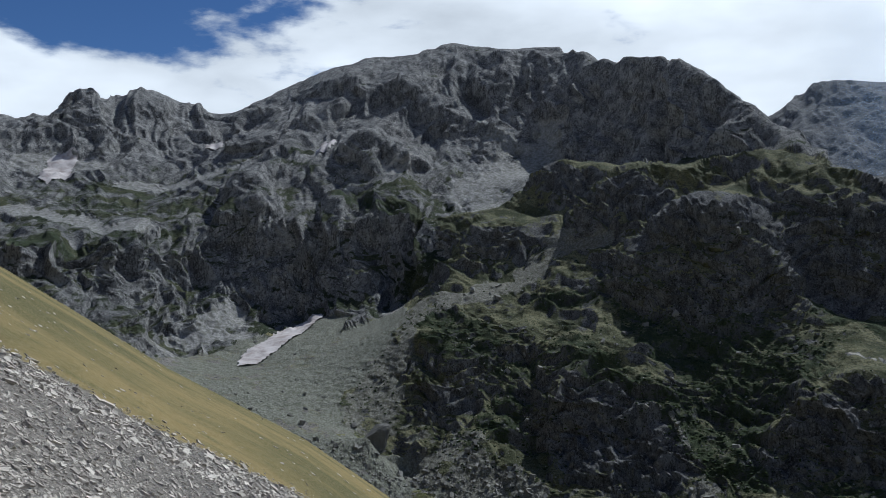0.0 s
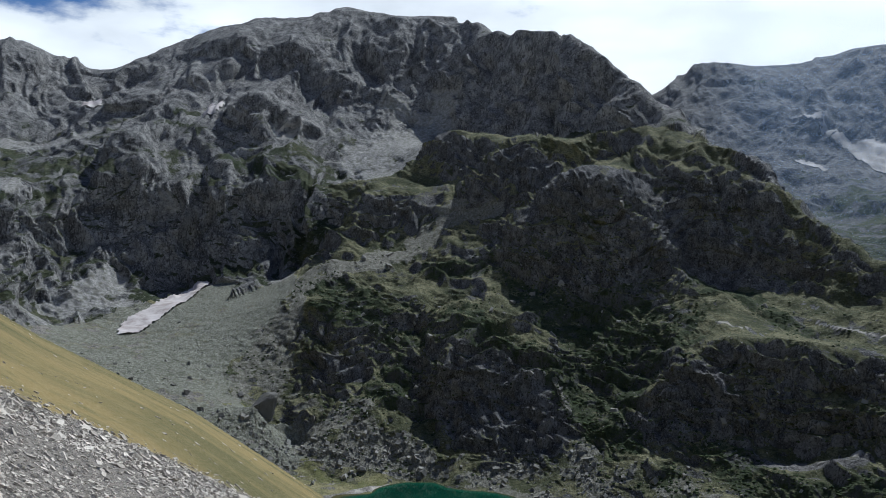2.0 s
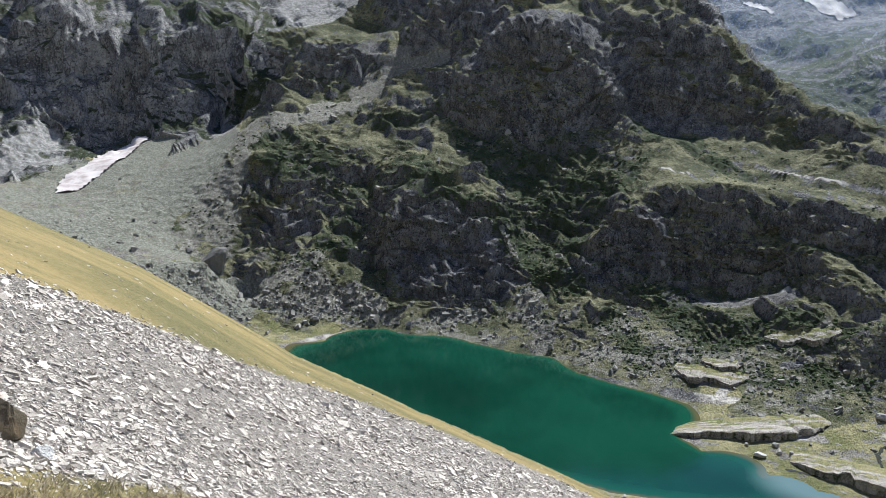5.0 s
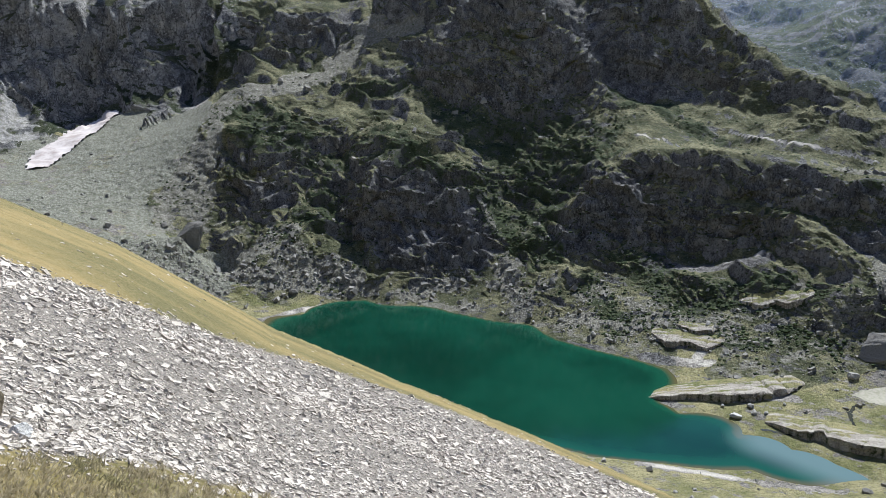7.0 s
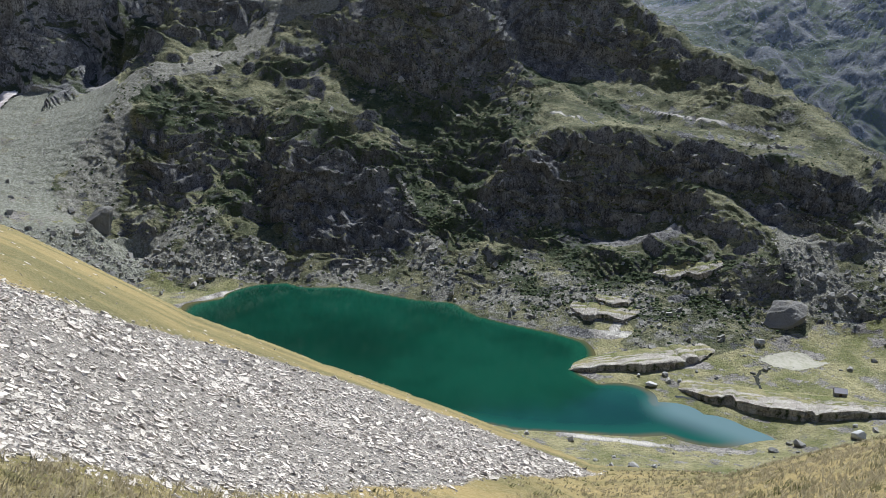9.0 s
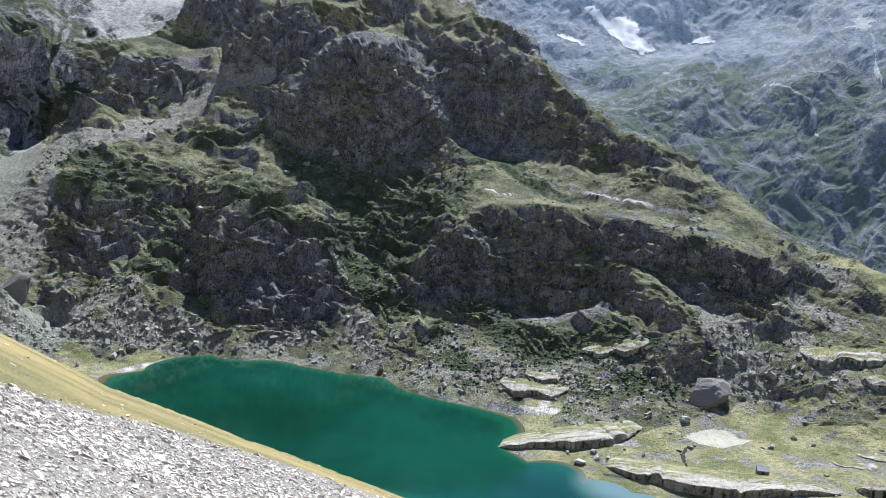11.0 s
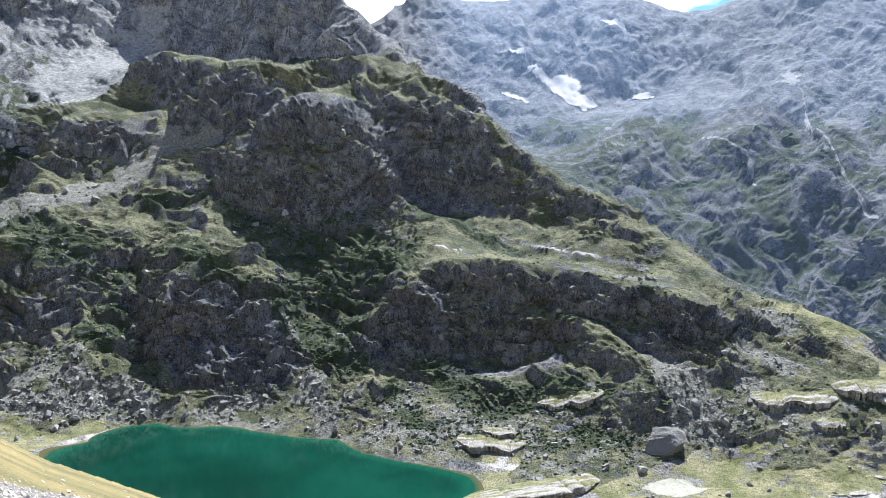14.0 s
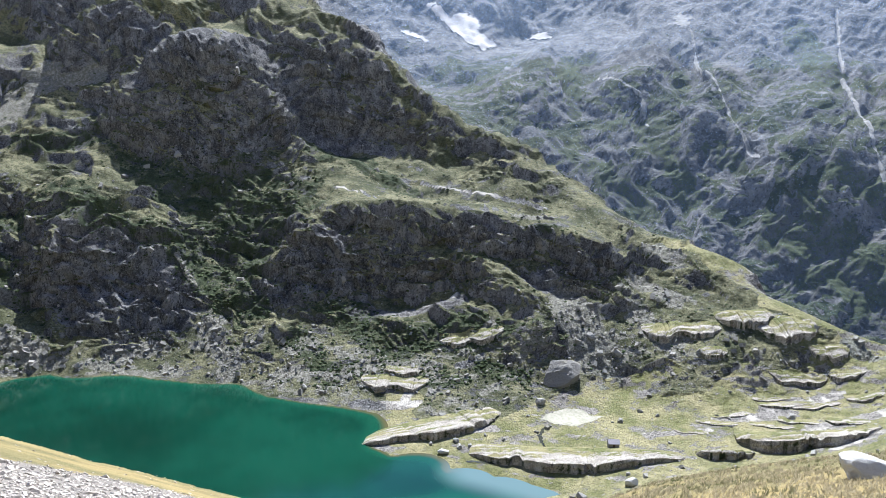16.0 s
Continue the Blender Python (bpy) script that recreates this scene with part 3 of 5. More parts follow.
SPURS = [(-10, 1027, -66, 879, 17, 44), (-66, 879, -79, 786, 17, 33), (-79, 786, -90, 704, 14, 37), (-148, 949, -175, 842, 18, 42), (-175, 842, -166, 703, 18, 38), (-26, 988, 47, 883, 17, 32), (-259, 816, -248, 642, 10, 32), (-499, 1091, -404, 958, 18, 41), (-430, 1121, -347, 1007, 21, 45), (-364, 1159, -314, 1035, 10, 23), (148, 1004, 138, 876, 13, 29), (64, 1066, 77, 955, 13, 27), (-102, 1098, -130, 961, 13, 35), (-325, 624, -261, 555, 11, 26), (-264, 625, -208, 548, 10, 25), (1565, 1697, 1056, 1266, 42, 108), (1686, 1469, 1251, 1147, 55, 125), (1251, 1147, 1028, 994, 37, 85), (1591, 1182, 1233, 986, 50, 113), (1567, 970, 1229, 763, 53, 120), (1478, 777, 1160, 689, 42, 110), (1216, 849, 1098, 818, 26, 65), (1210, 612, 1093, 586, 31, 71), (1439, 2451, 1334, 2093, 56, 133), (1798, 2245, 1591, 1968, 57, 135), (1866, 1971, 1646, 1857, 55, 130)]


def along(bands, x, y):
    """How far a place lies inside bands of ground: 1 on their middle line, 0 at their edge."""
    out = np.zeros(x.shape)
    for x0, y0, x1, y1, w in bands:
        dx, dy = x1 - x0, y1 - y0
        t = np.clip(((x - x0) * dx + (y - y0) * dy) / (dx * dx + dy * dy), 0, 1)
        out = np.maximum(out, 1 - np.hypot(x - x0 - t * dx, y - y0 - t * dy) / w)
    return np.maximum(out, 0)


def scarps(x, y):
    """Rise and fall where a slope breaks into a cliff: up behind its line, down before it."""
    out = np.zeros(x.shape)
    for x0, y0, x1, y1, h in CLIFFS:
        dx, dy = x1 - x0, y1 - y0
        size = math.hypot(dx, dy)
        nx, ny = -dy / size, dx / size
        if nx * (x0 + x1) + ny * (y0 + y1) < 0:
            nx, ny = -nx, -ny
        reach = 1.1 * h
        t = ((x - x0) * dx + (y - y0) * dy) / size ** 2
        s = (x - x0) * nx + (y - y0) * ny
        far = np.abs(s) < 4 * reach
        end = np.clip(np.maximum(-t, t - 1) * size / (0.35 * size + 0.3 * h), 0, 1)
        out += np.where(far & (end < 1), np.where(s > 0, 0.30, 0.15) * h * np.tanh(s / (0.16 * h)) * np.exp(-(np.abs(s) / reach) ** 1.5) * (1 - end * end), 0)
    return out


def crests(x, y):
    """Spurs that stand out from the slopes."""
    out = np.zeros(x.shape)
    for x0, y0, x1, y1, h, w in SPURS:
        dx, dy = x1 - x0, y1 - y0
        t = np.clip(((x - x0) * dx + (y - y0) * dy) / (dx * dx + dy * dy), 0, 1)
        d = np.hypot(x - x0 - t * dx, y - y0 - t * dy) / w
        out = np.maximum(out, h * np.clip(1 - d, 0, 1) ** 1.3 * (0.15 + 0.85 * step(t, 0.0, 0.5)))
    return out


def relief(u, v, e, r):
    """What cliffs and spurs add to the height."""
    Q0 = np.stack([u, v, e], -1)
    x = r * np.sin(u) + 0.010 * r * fbm(Q0 * 18, 2, 101, 0.5)
    y = r * np.cos(u) + 0.010 * r * fbm(Q0 * 18, 2, 105, 0.5)
    rise = scarps(x, y) * np.where(r > 1150, 0.2, 1) + 0.8 * crests(x, y)
    return rise * np.where(r < 480, step(EYE + e * r, 1.0, 12.0), 1)


def terrace(x, sharp):
    """Steps of height 1: flat treads and steep risers."""
    q = np.floor(x)
    f = x - q
    k = np.clip((f - 0.5) / (1 - sharp) + 0.5, 0, 1)
    return q + k * k * (3 - 2 * k) - x


# the near scree: between these ranges at each bearing
SCREE_AZ, SCREE_IN, SCREE_OUT = [-40, -28.8, -15, -10, -4, 5, 11, 20, 28, 31.5], [3.6, 4.1, 4.8, 5.1, 5.4, 6.1, 7.2, 10, 18, 28], [14, 14.4, 16.3, 17, 20.5, 32, 40, 40, 35, 29]


def near_scree(u, r):
    a = np.degrees(u)
    lo, hi = np.interp(a, SCREE_AZ, SCREE_IN), np.interp(a, SCREE_AZ, SCREE_OUT)
    s = np.minimum(np.log(r / lo), np.log(hi / r)) * 4
    return np.clip(0.5 + s, 0, 1) * (a < 32)


def swells(W, r):
    return 0.10 * fbm(W * 0.18, 2, 61) * (1 - 0.7 * step(r, 12, 30)) + 0.03 * fbm(W * 1.3, 3, 66) * (1 - step(r, 8, 18))


def ground_sheet(az0, az1, cols, rows, r0, r1, names):
    ca = np.radians(np.linspace(az0, az1, max(40, int(cols / 2.5))))
    vv = np.concatenate([np.linspace(math.log(r0), math.log(150), 260)[:-1], np.linspace(math.log(150), math.log(r1), 1240)])
    U, V = np.meshgrid(ca, vv, indexing="ij")
    S = np.exp(V)
    B, N = np.where(V < math.log(60), -9, base_angle(U, V)), near_angle(U, V)
    B0 = B + np.where(N > B, 0, relief(U, V, B, S) / S)
    E = np.maximum(B0, N)
    top = np.maximum.accumulate(E, 1)
    d = np.minimum(np.abs(np.diff(E, axis=1)), 0.008) * np.where(N[:, 1:] >= B0[:, 1:], np.where(vv[1:] > math.log(9), 0.6, 0.10), np.where(E[:, 1:] >= top[:, 1:] - 0.02, 1.0, 0.25)) + 0.06 * np.diff(vv) / 500
    cum = np.concatenate([np.zeros((len(ca), 1)), np.cumsum(d, 1)], 1)
    cum /= cum[:, -1:]
    want = np.linspace(0, 1, rows)
    V0 = np.array([np.interp(want, c, vv) for c in cum])
    pad = np.pad(V0, ((2, 2), (0, 0)), "edge")
    V0 = sum(k * pad[i:i + len(ca)] for i, k in enumerate((1, 2, 3, 2, 1))) / 9
    fa = np.radians(np.linspace(az0, az1, cols))
    pos = (fa - ca[0]) / (ca[1] - ca[0])
    lo = np.clip(pos.astype(int), 0, len(ca) - 2)
    w = pos - lo
    Vf = V0[lo] * (1 - w)[:, None] + V0[lo + 1] * w[:, None]
    Ef = np.empty(Vf.shape)
    for c in range(cols):
        i, k = lo[c], w[c]
        Ef[c] = np.interp(Vf[c], vv, B[i]) * (1 - k) + np.interp(Vf[c], vv, B[i + 1]) * k
    Uf = np.repeat(fa[:, None], rows, 1)
    Nf = near_angle(Uf, Vf)
    near = (Nf > Ef) | (Vf < math.log(60))
    e = np.where(near, Nf, Ef)
    r = np.exp(Vf)
    P = np.stack([r * np.sin(Uf), r * np.cos(Uf), EYE + e * r], -1)

    def normals(P):
        n = np.cross(np.gradient(P, axis=1), np.gradient(P, axis=0))
        n *= np.sign(n[..., 2:] + 1e-12)
        return n / (np.linalg.norm(n, axis=-1, keepdims=True) + 1e-12)

    wet = P[..., 2].copy()
    rise = relief(Uf, Vf, e, r) * ~near
    P[..., 2] += rise
    e = e + rise / r
    n = normals(P)
    slope = np.sqrt(1 - n[..., 2] ** 2) / np.maximum(n[..., 2], 0.05)
    # which form each place belongs to
    jig = 0.025 * bumps(np.stack([Uf * 30, Vf * 30, e * 30], -1), 91)
    zone = np.zeros(Vf.shape, int)
    flatu, flatv = (Uf + jig).ravel()[::1], (Vf + jig).ravel()
    zz, loose = np.empty(flatu.size, int), np.empty(flatu.size, np.float32)
    is_talus = knot_zone == 6
    ku, kv = knots[:, 0].astype(np.float32), knots[:, 1].astype(np.float32)
    for i in range(0, flatu.size, 30000):
        dd = (flatu[i:i + 30000, None].astype(np.float32) - ku) ** 2 + (flatv[i:i + 30000, None].astype(np.float32) - kv) ** 2
        zz[i:i + 30000] = knot_zone[dd.argmin(1)]
        loose[i:i + 30000] = np.sqrt(dd[:, ~is_talus].min(1)) - np.sqrt(dd[:, is_talus].min(1))
    zone = zz.reshape(Vf.shape)
    loose = step(loose.reshape(Vf.shape), -0.012, 0.03)
    zone[(zone == 0) & ~near] = 1
    bank = (zone == 1) & (r > 300) & (Uf > 0.07) & (Uf < 0.53)
    zone[bank] = 2
    loose = np.maximum(loose, 0.85 * bank)
    zone[near] = 0
    talus = zone == 6
    zone[talus] = 2
    floor, hill, massif, far = zone == 1, zone == 2, (zone == 3) | (zone == 4), zone == 5
    Q = np.stack([Uf, Vf, e], -1)
    scree = along(SCREE, P[..., 0], P[..., 1])
    scree = np.clip(scree + 0.55 * fbm(Q * 36, 4, 81, 0.7) * (scree > 0), 0, 1)
    rocky = step(slope, 0.6, 1.15) * (1 - step(scree, 0.1, 0.5)) * ~near
    shorefade = step(P[..., 2], 0.0, 9.0)
    patch = 0.28 * fbm(Q * np.array([30, 30, 60]), 4, 71, 0.7)
    rubble = np.maximum(loose, floor * step(P[..., 2], 6, 14) * (P[..., 0] < 60))
    scree = np.maximum(scree, rubble * np.clip(np.where(floor, 0.5, 0.26) + 0.9 * patch, 0, 1))
    calm = 1 - 0.92 * np.clip(np.maximum(np.clip(scree * 1.6, 0, 1), 1.15 * loose), 0, 1)
    warp = 0.02 * np.stack([bumps(Q * 25, 5), bumps(Q * 25, 6), bumps(Q * 25, 7)], -1)
    Qw = Q + warp
    # ribs and gullies that run downhill on the massif and the far range, ledges that dip to the right on the front mountain
    ribs = crags(Qw * np.array([26, 8, 6]), 4, 11, 0.55) - 1.0
    spurs = crags(Qw * np.array([9, 4, 3]), 3, 15, 0.5) - 0.8
    dip = Qw[..., 2] + 0.22 * Qw[..., 0]
    ledges = fbm(np.stack([Qw[..., 0] * 9, Qw[..., 1] * 9, dip * 70], -1), 4, 31, 0.6)
    lows = crags(Qw * 13, 2, 37) - 0.7
    blocks = crags(Qw * 55, 3, 41, 0.65) - 1.0
    lumps = fbm(Q * 70, 2, 51, 0.6)
    knolls = fbm(Qw * np.array([45, 22, 16]), 4, 47, 0.6)
    grit = fbm(Q * 150, 1, 55)
    treads = 0.045 * terrace(dip / 0.045 + 0.8 * fbm(Qw * 14, 2, 111), 0.6) * step(fbm(Q * 16, 2, 115), -0.5, 0.3)
    treads = treads + 0.014 * terrace(dip / 0.014 + 1.2 * fbm(Qw * 30, 2, 113), 0.6)
    treads = treads * step(slope, 0.2, 0.6) * (1 - step(scree, 0.05, 0.3))
    dv = np.maximum(np.abs(np.gradient(Vf, axis=1)), 0.7 * np.abs(np.gradient(Vf, axis=0)))
    fade = lambda f: 1 - step(dv * f, 0.3, 1.1)
    ribs, spurs, ledges, blocks, lumps, grit, treads = ribs * fade(50), spurs * fade(15), ledges * fade(30), blocks * fade(130), lumps * fade(110), grit * fade(280), treads * fade(60)
    knolls = knolls * fade(90)
    disp = np.where(massif, (0.009 + 0.009 * rocky) * ribs + 0.008 * spurs + (0.001 + 0.002 * rocky) * blocks, 0)
    disp = np.where(far, 0.005 * ribs + 0.006 * spurs + 0.005 * knolls, disp)
    disp = np.where(hill, (0.0030 + 0.003 * rocky) * ledges + 0.0040 * lows + (0.0014 + 0.0050 * rocky) * blocks, disp)
    disp = np.where(floor, 0.0012 * lumps + 0.003 * rocky * blocks, disp)
    crest = (e.max(1, keepdims=True) - e) * (r > 560)
    disp = disp * np.where((zone == 3) & (r > 640), 0.3 + 0.6 * step(crest, 0.0, 0.06), 1)
    disp = disp * calm + 0.0015 * grit * ~near
    treads = treads * calm
    disp = disp + np.where(near, 0, 0.0012 * lumps) * (1 - 0.5 * floor)
    disp = disp * np.where(r < 480, shorefade, 1)
    W = P * np.array([1, 1, 0.3])
    soft = swells(W, r)
    lift = np.where(near, np.minimum(r / 14, 2.2) * soft * step(r, 1.5, 4), disp * r)
    rungs = np.where(hill, 0.45, np.where(massif, 0.12, 0.05)) * treads * r * np.where(r < 480, shorefade, 1)

    def even(a):
        b = a.copy()
        b[1:-1] = 0.25 * a[:-2] + 0.5 * a[1:-1] + 0.25 * a[2:]
        return np.where(near, a, b)

    lift, rungs = even(lift), even(even(rungs))
    P = P + n * lift[..., None] * np.where(near, 0, 1)[..., None]
    P[..., 2] += np.where(near, lift, rungs)
    P[..., 2] = np.where(~near & (wet > 0.4) & (r < 480), np.maximum(P[..., 2], 0.35), P[..., 2])
    n2 = normals(P)
    nz = n2[..., 2]
    turf = np.zeros(Vf.shape)
    turf = np.where(hill, step(nz, 0.40, 0.76) * 0.86 + 1.2 * patch, turf)
    turf = np.where(massif, step(nz, 0.35, 0.75) * 0.55 + 0.9 * patch - 0.4 * step(P[..., 2], 170, 270), turf)
    turf = np.where(far, step(nz, 0.45, 0.8) * 0.6 + patch - 0.5 * step(P[..., 2], 150, 320), turf)
    turf = np.where(floor, 0.75 * step(nz, 0.55, 0.9) + patch, turf)
    cover = lambda bands: step(along(bands, P[..., 0], P[..., 1]) + 0.22 * fbm(Q * 40, 3, 85, 0.65), 0.12, 0.5)
    scrub = cover(SCRUB) * ~near * (1 - 0.85 * step(slope, 0.75, 1.15) * (r < 900))
    turf = turf + 0.5 * cover(TURF) * ~near - 0.6 * cover(ROCK) * ~near
    turf = turf * (1 - step(along(PALE, P[..., 0], P[..., 1]) + 0.3 * fbm(Q * np.array([40, 90, 200]), 3, 87, 0.6), 0.1, 0.4))
    scree = np.where(near, near_scree(Uf, r), np.clip(scree * 1.6, 0, 1) * step(1.5 + patch - slope * 0.35, 0.2, 0.6))
    pale = np.clip(along(PALE, P[..., 0], P[..., 1]) * 1.5, 0, 1) * ~near * step(ledges + 0.6 * blocks, -0.1, 0.5)
    idx = np.arange(cols * rows).reshape(cols, rows)
    quads = np.stack([idx[:-1, :-1], idx[1:, :-1], idx[1:, 1:], idx[:-1, 1:]], -1)
    face_zone = zone[:-1, :-1]
    made = {}
    flat = P.reshape(-1, 3)
    pieces = []
    loose_face = (scree[:-1, :-1] > 0.6) & ~near[:-1, :-1]
    for z, row in enumerate(names):
        split = len(names) > 1 and 2 <= z <= 4 and names[2][0] == "front_mountain"
        pieces.append((z, row, (face_zone == z) & ~(loose_face & split)))
        if split:
            pieces.append((z, ("scree_slope", row[1], "loose grey stones and gravel below the cliffs", "", ""), (face_zone == z) & loose_face))
    for z, (name, mat, label, category, kind), mine in pieces:
        f = quads[mine].reshape(-1, 4)
        if not len(f):
            continue
        used, inv = np.unique(f, return_inverse=True)
        me = bpy.data.meshes.new(name)
        me.vertices.add(len(used))
        me.vertices.foreach_set("co", flat[used].astype(np.float32).ravel())
        me.loops.add(len(f) * 4)
        me.loops.foreach_set("vertex_index", inv.reshape(-1).astype(np.int32))
        me.polygons.add(len(f))
        me.polygons.foreach_set("loop_start", np.arange(0, len(f) * 4, 4, dtype=np.int32))
        me.update(calc_edges=True)
        for key, values in (("turf", turf), ("scree", scree), ("pale", pale), ("scrub", scrub)):
            me.attributes.new(key, "FLOAT", "POINT").data.foreach_set("value", values.ravel()[used].astype(np.float32))
        me.polygons.foreach_set("use_smooth", np.full(len(f), z == 0))
        me.materials.append(mat)
        ob = new(name, me)
        if name == "scree_slope":
            ob.parent = made[z]
            made[f"scree {z}"] = tagged(ob, label, "", "", "stuff")
        else:
            made[z] = tagged(ob, label, category, "", kind)
    made["grid"] = dict(P=flat, n=n2.reshape(-1, 3), near=near.ravel(), zone=zone.ravel(), scree=scree.ravel(), scrub=scrub.ravel(), turf=turf.ravel(), u=Uf.ravel(), r=r.ravel())
    return made


KINDS = [("near_slope", M_NEAR, "steep grey scree and dry yellow grass slope above the lake", "slope", "structure"),
         ("valley_floor", M_VALLEY, "green meadow and pale stony ground round the lake", "ground", "structure"),
         ("front_mountain", M_FRONT, "dark craggy mountain with grassy ledges rising from the lake", "mountain", ""),
         ("mountain_massif", M_MASSIF, "grey rocky summit massif with scree fans above the valley", "mountain", ""),
         ("mountain_ridge", M_MASSIF, "jagged grey ridge behind a stony basin with snow", "mountain", ""),
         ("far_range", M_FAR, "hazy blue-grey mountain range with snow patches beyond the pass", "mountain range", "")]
COLS, ROWS_N = 1340, 610
GROUND = ground_sheet(-34, 70, COLS, ROWS_N, 0.03, 4700, KINDS)
ground_sheet(70, 326, 260, 160, 0.03, 4700, [("surrounding_slope", M_NEAR, "grassy slope behind the viewpoint", "slope", "structure")] +
             [("surrounding_hill", M_MASSIF, "grey hills behind the viewpoint", "hill", "structure")] * 5)


bpy.context.view_layer.update()
GRID = GROUND["grid"]
SOLID = [GROUND[k] for k in GROUND if k != "grid"]
rng = np.random.default_rng(7)


def ground_at(x, y, default=0.0):
    """The ground's height at a place."""
    best = None
    for ob in SOLID:
        hit, place, _, _ = ob.ray_cast((x, y, 3000), (0, 0, -1))
        if hit and (best is None or place.z > best):
            best = place.z
    return default if best is None else best


def mesh_from(name, verts, faces, mat, smooth=False):
    me = bpy.data.meshes.new(name)
    me.from_pydata(verts, [], faces)
    me.update()
    me.materials.append(mat)
    if smooth:
        me.polygons.foreach_set("use_smooth", [True] * len(me.polygons))
    return me


def triangles(name, verts, tris, mat):
    """One mesh from arrays of points and triangles."""
    me = bpy.data.meshes.new(name)
    me.vertices.add(len(verts))
    me.vertices.foreach_set("co", verts.astype(np.float32).ravel())
    me.loops.add(len(tris) * 3)
    me.loops.foreach_set("vertex_index", tris.astype(np.int32).ravel())
    me.polygons.add(len(tris))
    me.polygons.foreach_set("loop_start", np.arange(0, len(tris) * 3, 3, dtype=np.int32))
    me.update(calc_edges=True)
    me.polygons.foreach_set("use_smooth", np.zeros(len(tris), bool))
    me.materials.append(mat)
    return me


def part(name, bm, material, parent, label=""):
    me = bpy.data.meshes.new(name)
    bm.to_mesh(me)
    bm.free()
    me.materials.append(material)
    ob = new(name, me)
    ob.parent = parent
    if label:
        tagged(ob, label)
    return ob


# ---- water ----
def lake_material():
    n = Nodes("lake_water")
    c = n.mix(n.ramp(n.noise(0.012, 4), 0.35, 0.65), (0.003, 0.024, 0.015), (0.006, 0.047, 0.029))
    c = n.mix(n.ramp(n.attr("shallow"), 0.25, 0.75), c, (0.008, 0.058, 0.034))
    c = n.mix(n.ramp(n.attr("shallow"), 0.78, 1.0), c, (0.085, 0.075, 0.035))
    # the sky's reflection in the outlet bay, painted into the water's colour
    c = n.mix(n.ramp(n.attr("sky_sheen"), 0.05, 0.8), c, (0.10, 0.155, 0.155))
    p = n.put("ShaderNodeMapping", Vector=n.geo.outputs["Position"], Scale=(1, 2.2, 1)).outputs[0]
    return n.surface(c, 0.05, n.noise(1.4, 5, 0.6, p), 0.05, 0.15, **{"IOR": 1.33})


def lake():
    cell, x0, y0, nx, ny = 3.0, -30, 180, 82, 81
    verts, shallow = [], []
    for i in range(nx):
        for j in range(ny):
            x, y = x0 + i * cell, y0 + j * cell
            verts.append((x, y, 0.0))
            shallow.append(min(max(1 + ground_at(x, y, -9) / 3.0, 0), 1))
    faces = [(i * ny + j, (i + 1) * ny + j, (i + 1) * ny + j + 1, i * ny + j + 1) for i in range(nx - 1) for j in range(ny - 1)]
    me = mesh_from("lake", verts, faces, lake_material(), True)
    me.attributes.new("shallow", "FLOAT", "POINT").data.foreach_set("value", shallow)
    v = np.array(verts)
    me.attributes.new("sky_sheen", "FLOAT", "POINT").data.foreach_set("value", along([(166, 216, 182, 186, 20)], v[:, 0], v[:, 1]).astype(np.float32))
    tagged(new("lake", me), "deep green mountain lake with a smooth surface", "lake", "", "structure")


lake()


# ---- stone, snow, timber ----
def stone_material(name, low, high, island=True, scale=6.0, stain=(0.22, 0.20, 0.12)):
    n = Nodes(name)
    if island:
        pick = n.geo.outputs["Random Per Island"]
    else:
        pick = n.put("ShaderNodeObjectInfo").outputs["Random"]
    grain, mottle = n.noise(scale * 6, 5, 0.7), n.noise(scale, 4)
    c = n.mix(n.math("ADD", n.math("MULTIPLY", pick, 0.75), n.math("MULTIPLY", grain, 0.3)), low, high)
    c = n.mix(n.math("MULTIPLY", n.ramp(mottle, 0.55, 0.75), 0.4), c, stain)
    return n.surface(c, 0.92, grain, 0.25 / scale, 0.6, **{"Specular_IOR_Level": 0.2})


M_SCREE = stone_material("scree_stone", (0.27, 0.24, 0.205), (0.72, 0.66, 0.58), True, 8.0, (0.33, 0.295, 0.23))
M_PIECE = stone_material("scree_piece", (0.26, 0.235, 0.205), (0.74, 0.68, 0.60), False, 8.0, (0.36, 0.28, 0.22))
M_TALUS = stone_material("talus_stone", (0.11, 0.108, 0.10), (0.33, 0.32, 0.295), True, 0.5)
M_PALE = stone_material("fallen_rock", (0.15, 0.148, 0.14), (0.38, 0.37, 0.345), False, 0.5)
M_DARKROCK = stone_material("dark_rock", (0.13, 0.127, 0.118), (0.25, 0.24, 0.225), False, 0.2)
M_MOSSY = stone_material("mossy_rock", (0.05, 0.045, 0.03), (0.16, 0.13, 0.09), False, 7.0, (0.17, 0.10, 0.035))
M_WHITE = stone_material("white_rock", (0.40, 0.395, 0.38), (0.52, 0.515, 0.50), False, 2.0, (0.30, 0.31, 0.28))


def snow_material(name, scale, clean, dirty):
    n = Nodes(name)
    c = n.mix(n.ramp(n.noise(scale, 6, 0.65), 0.42, 0.68), clean, dirty)
    return n.surface(c, 0.8, n.noise(0.3, 5), 0.6, 0.6)


M_SNOW = snow_material("old_snow", 0.10, (0.52, 0.48, 0.47), (0.34, 0.29, 0.275))
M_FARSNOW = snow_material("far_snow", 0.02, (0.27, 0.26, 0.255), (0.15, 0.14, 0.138))


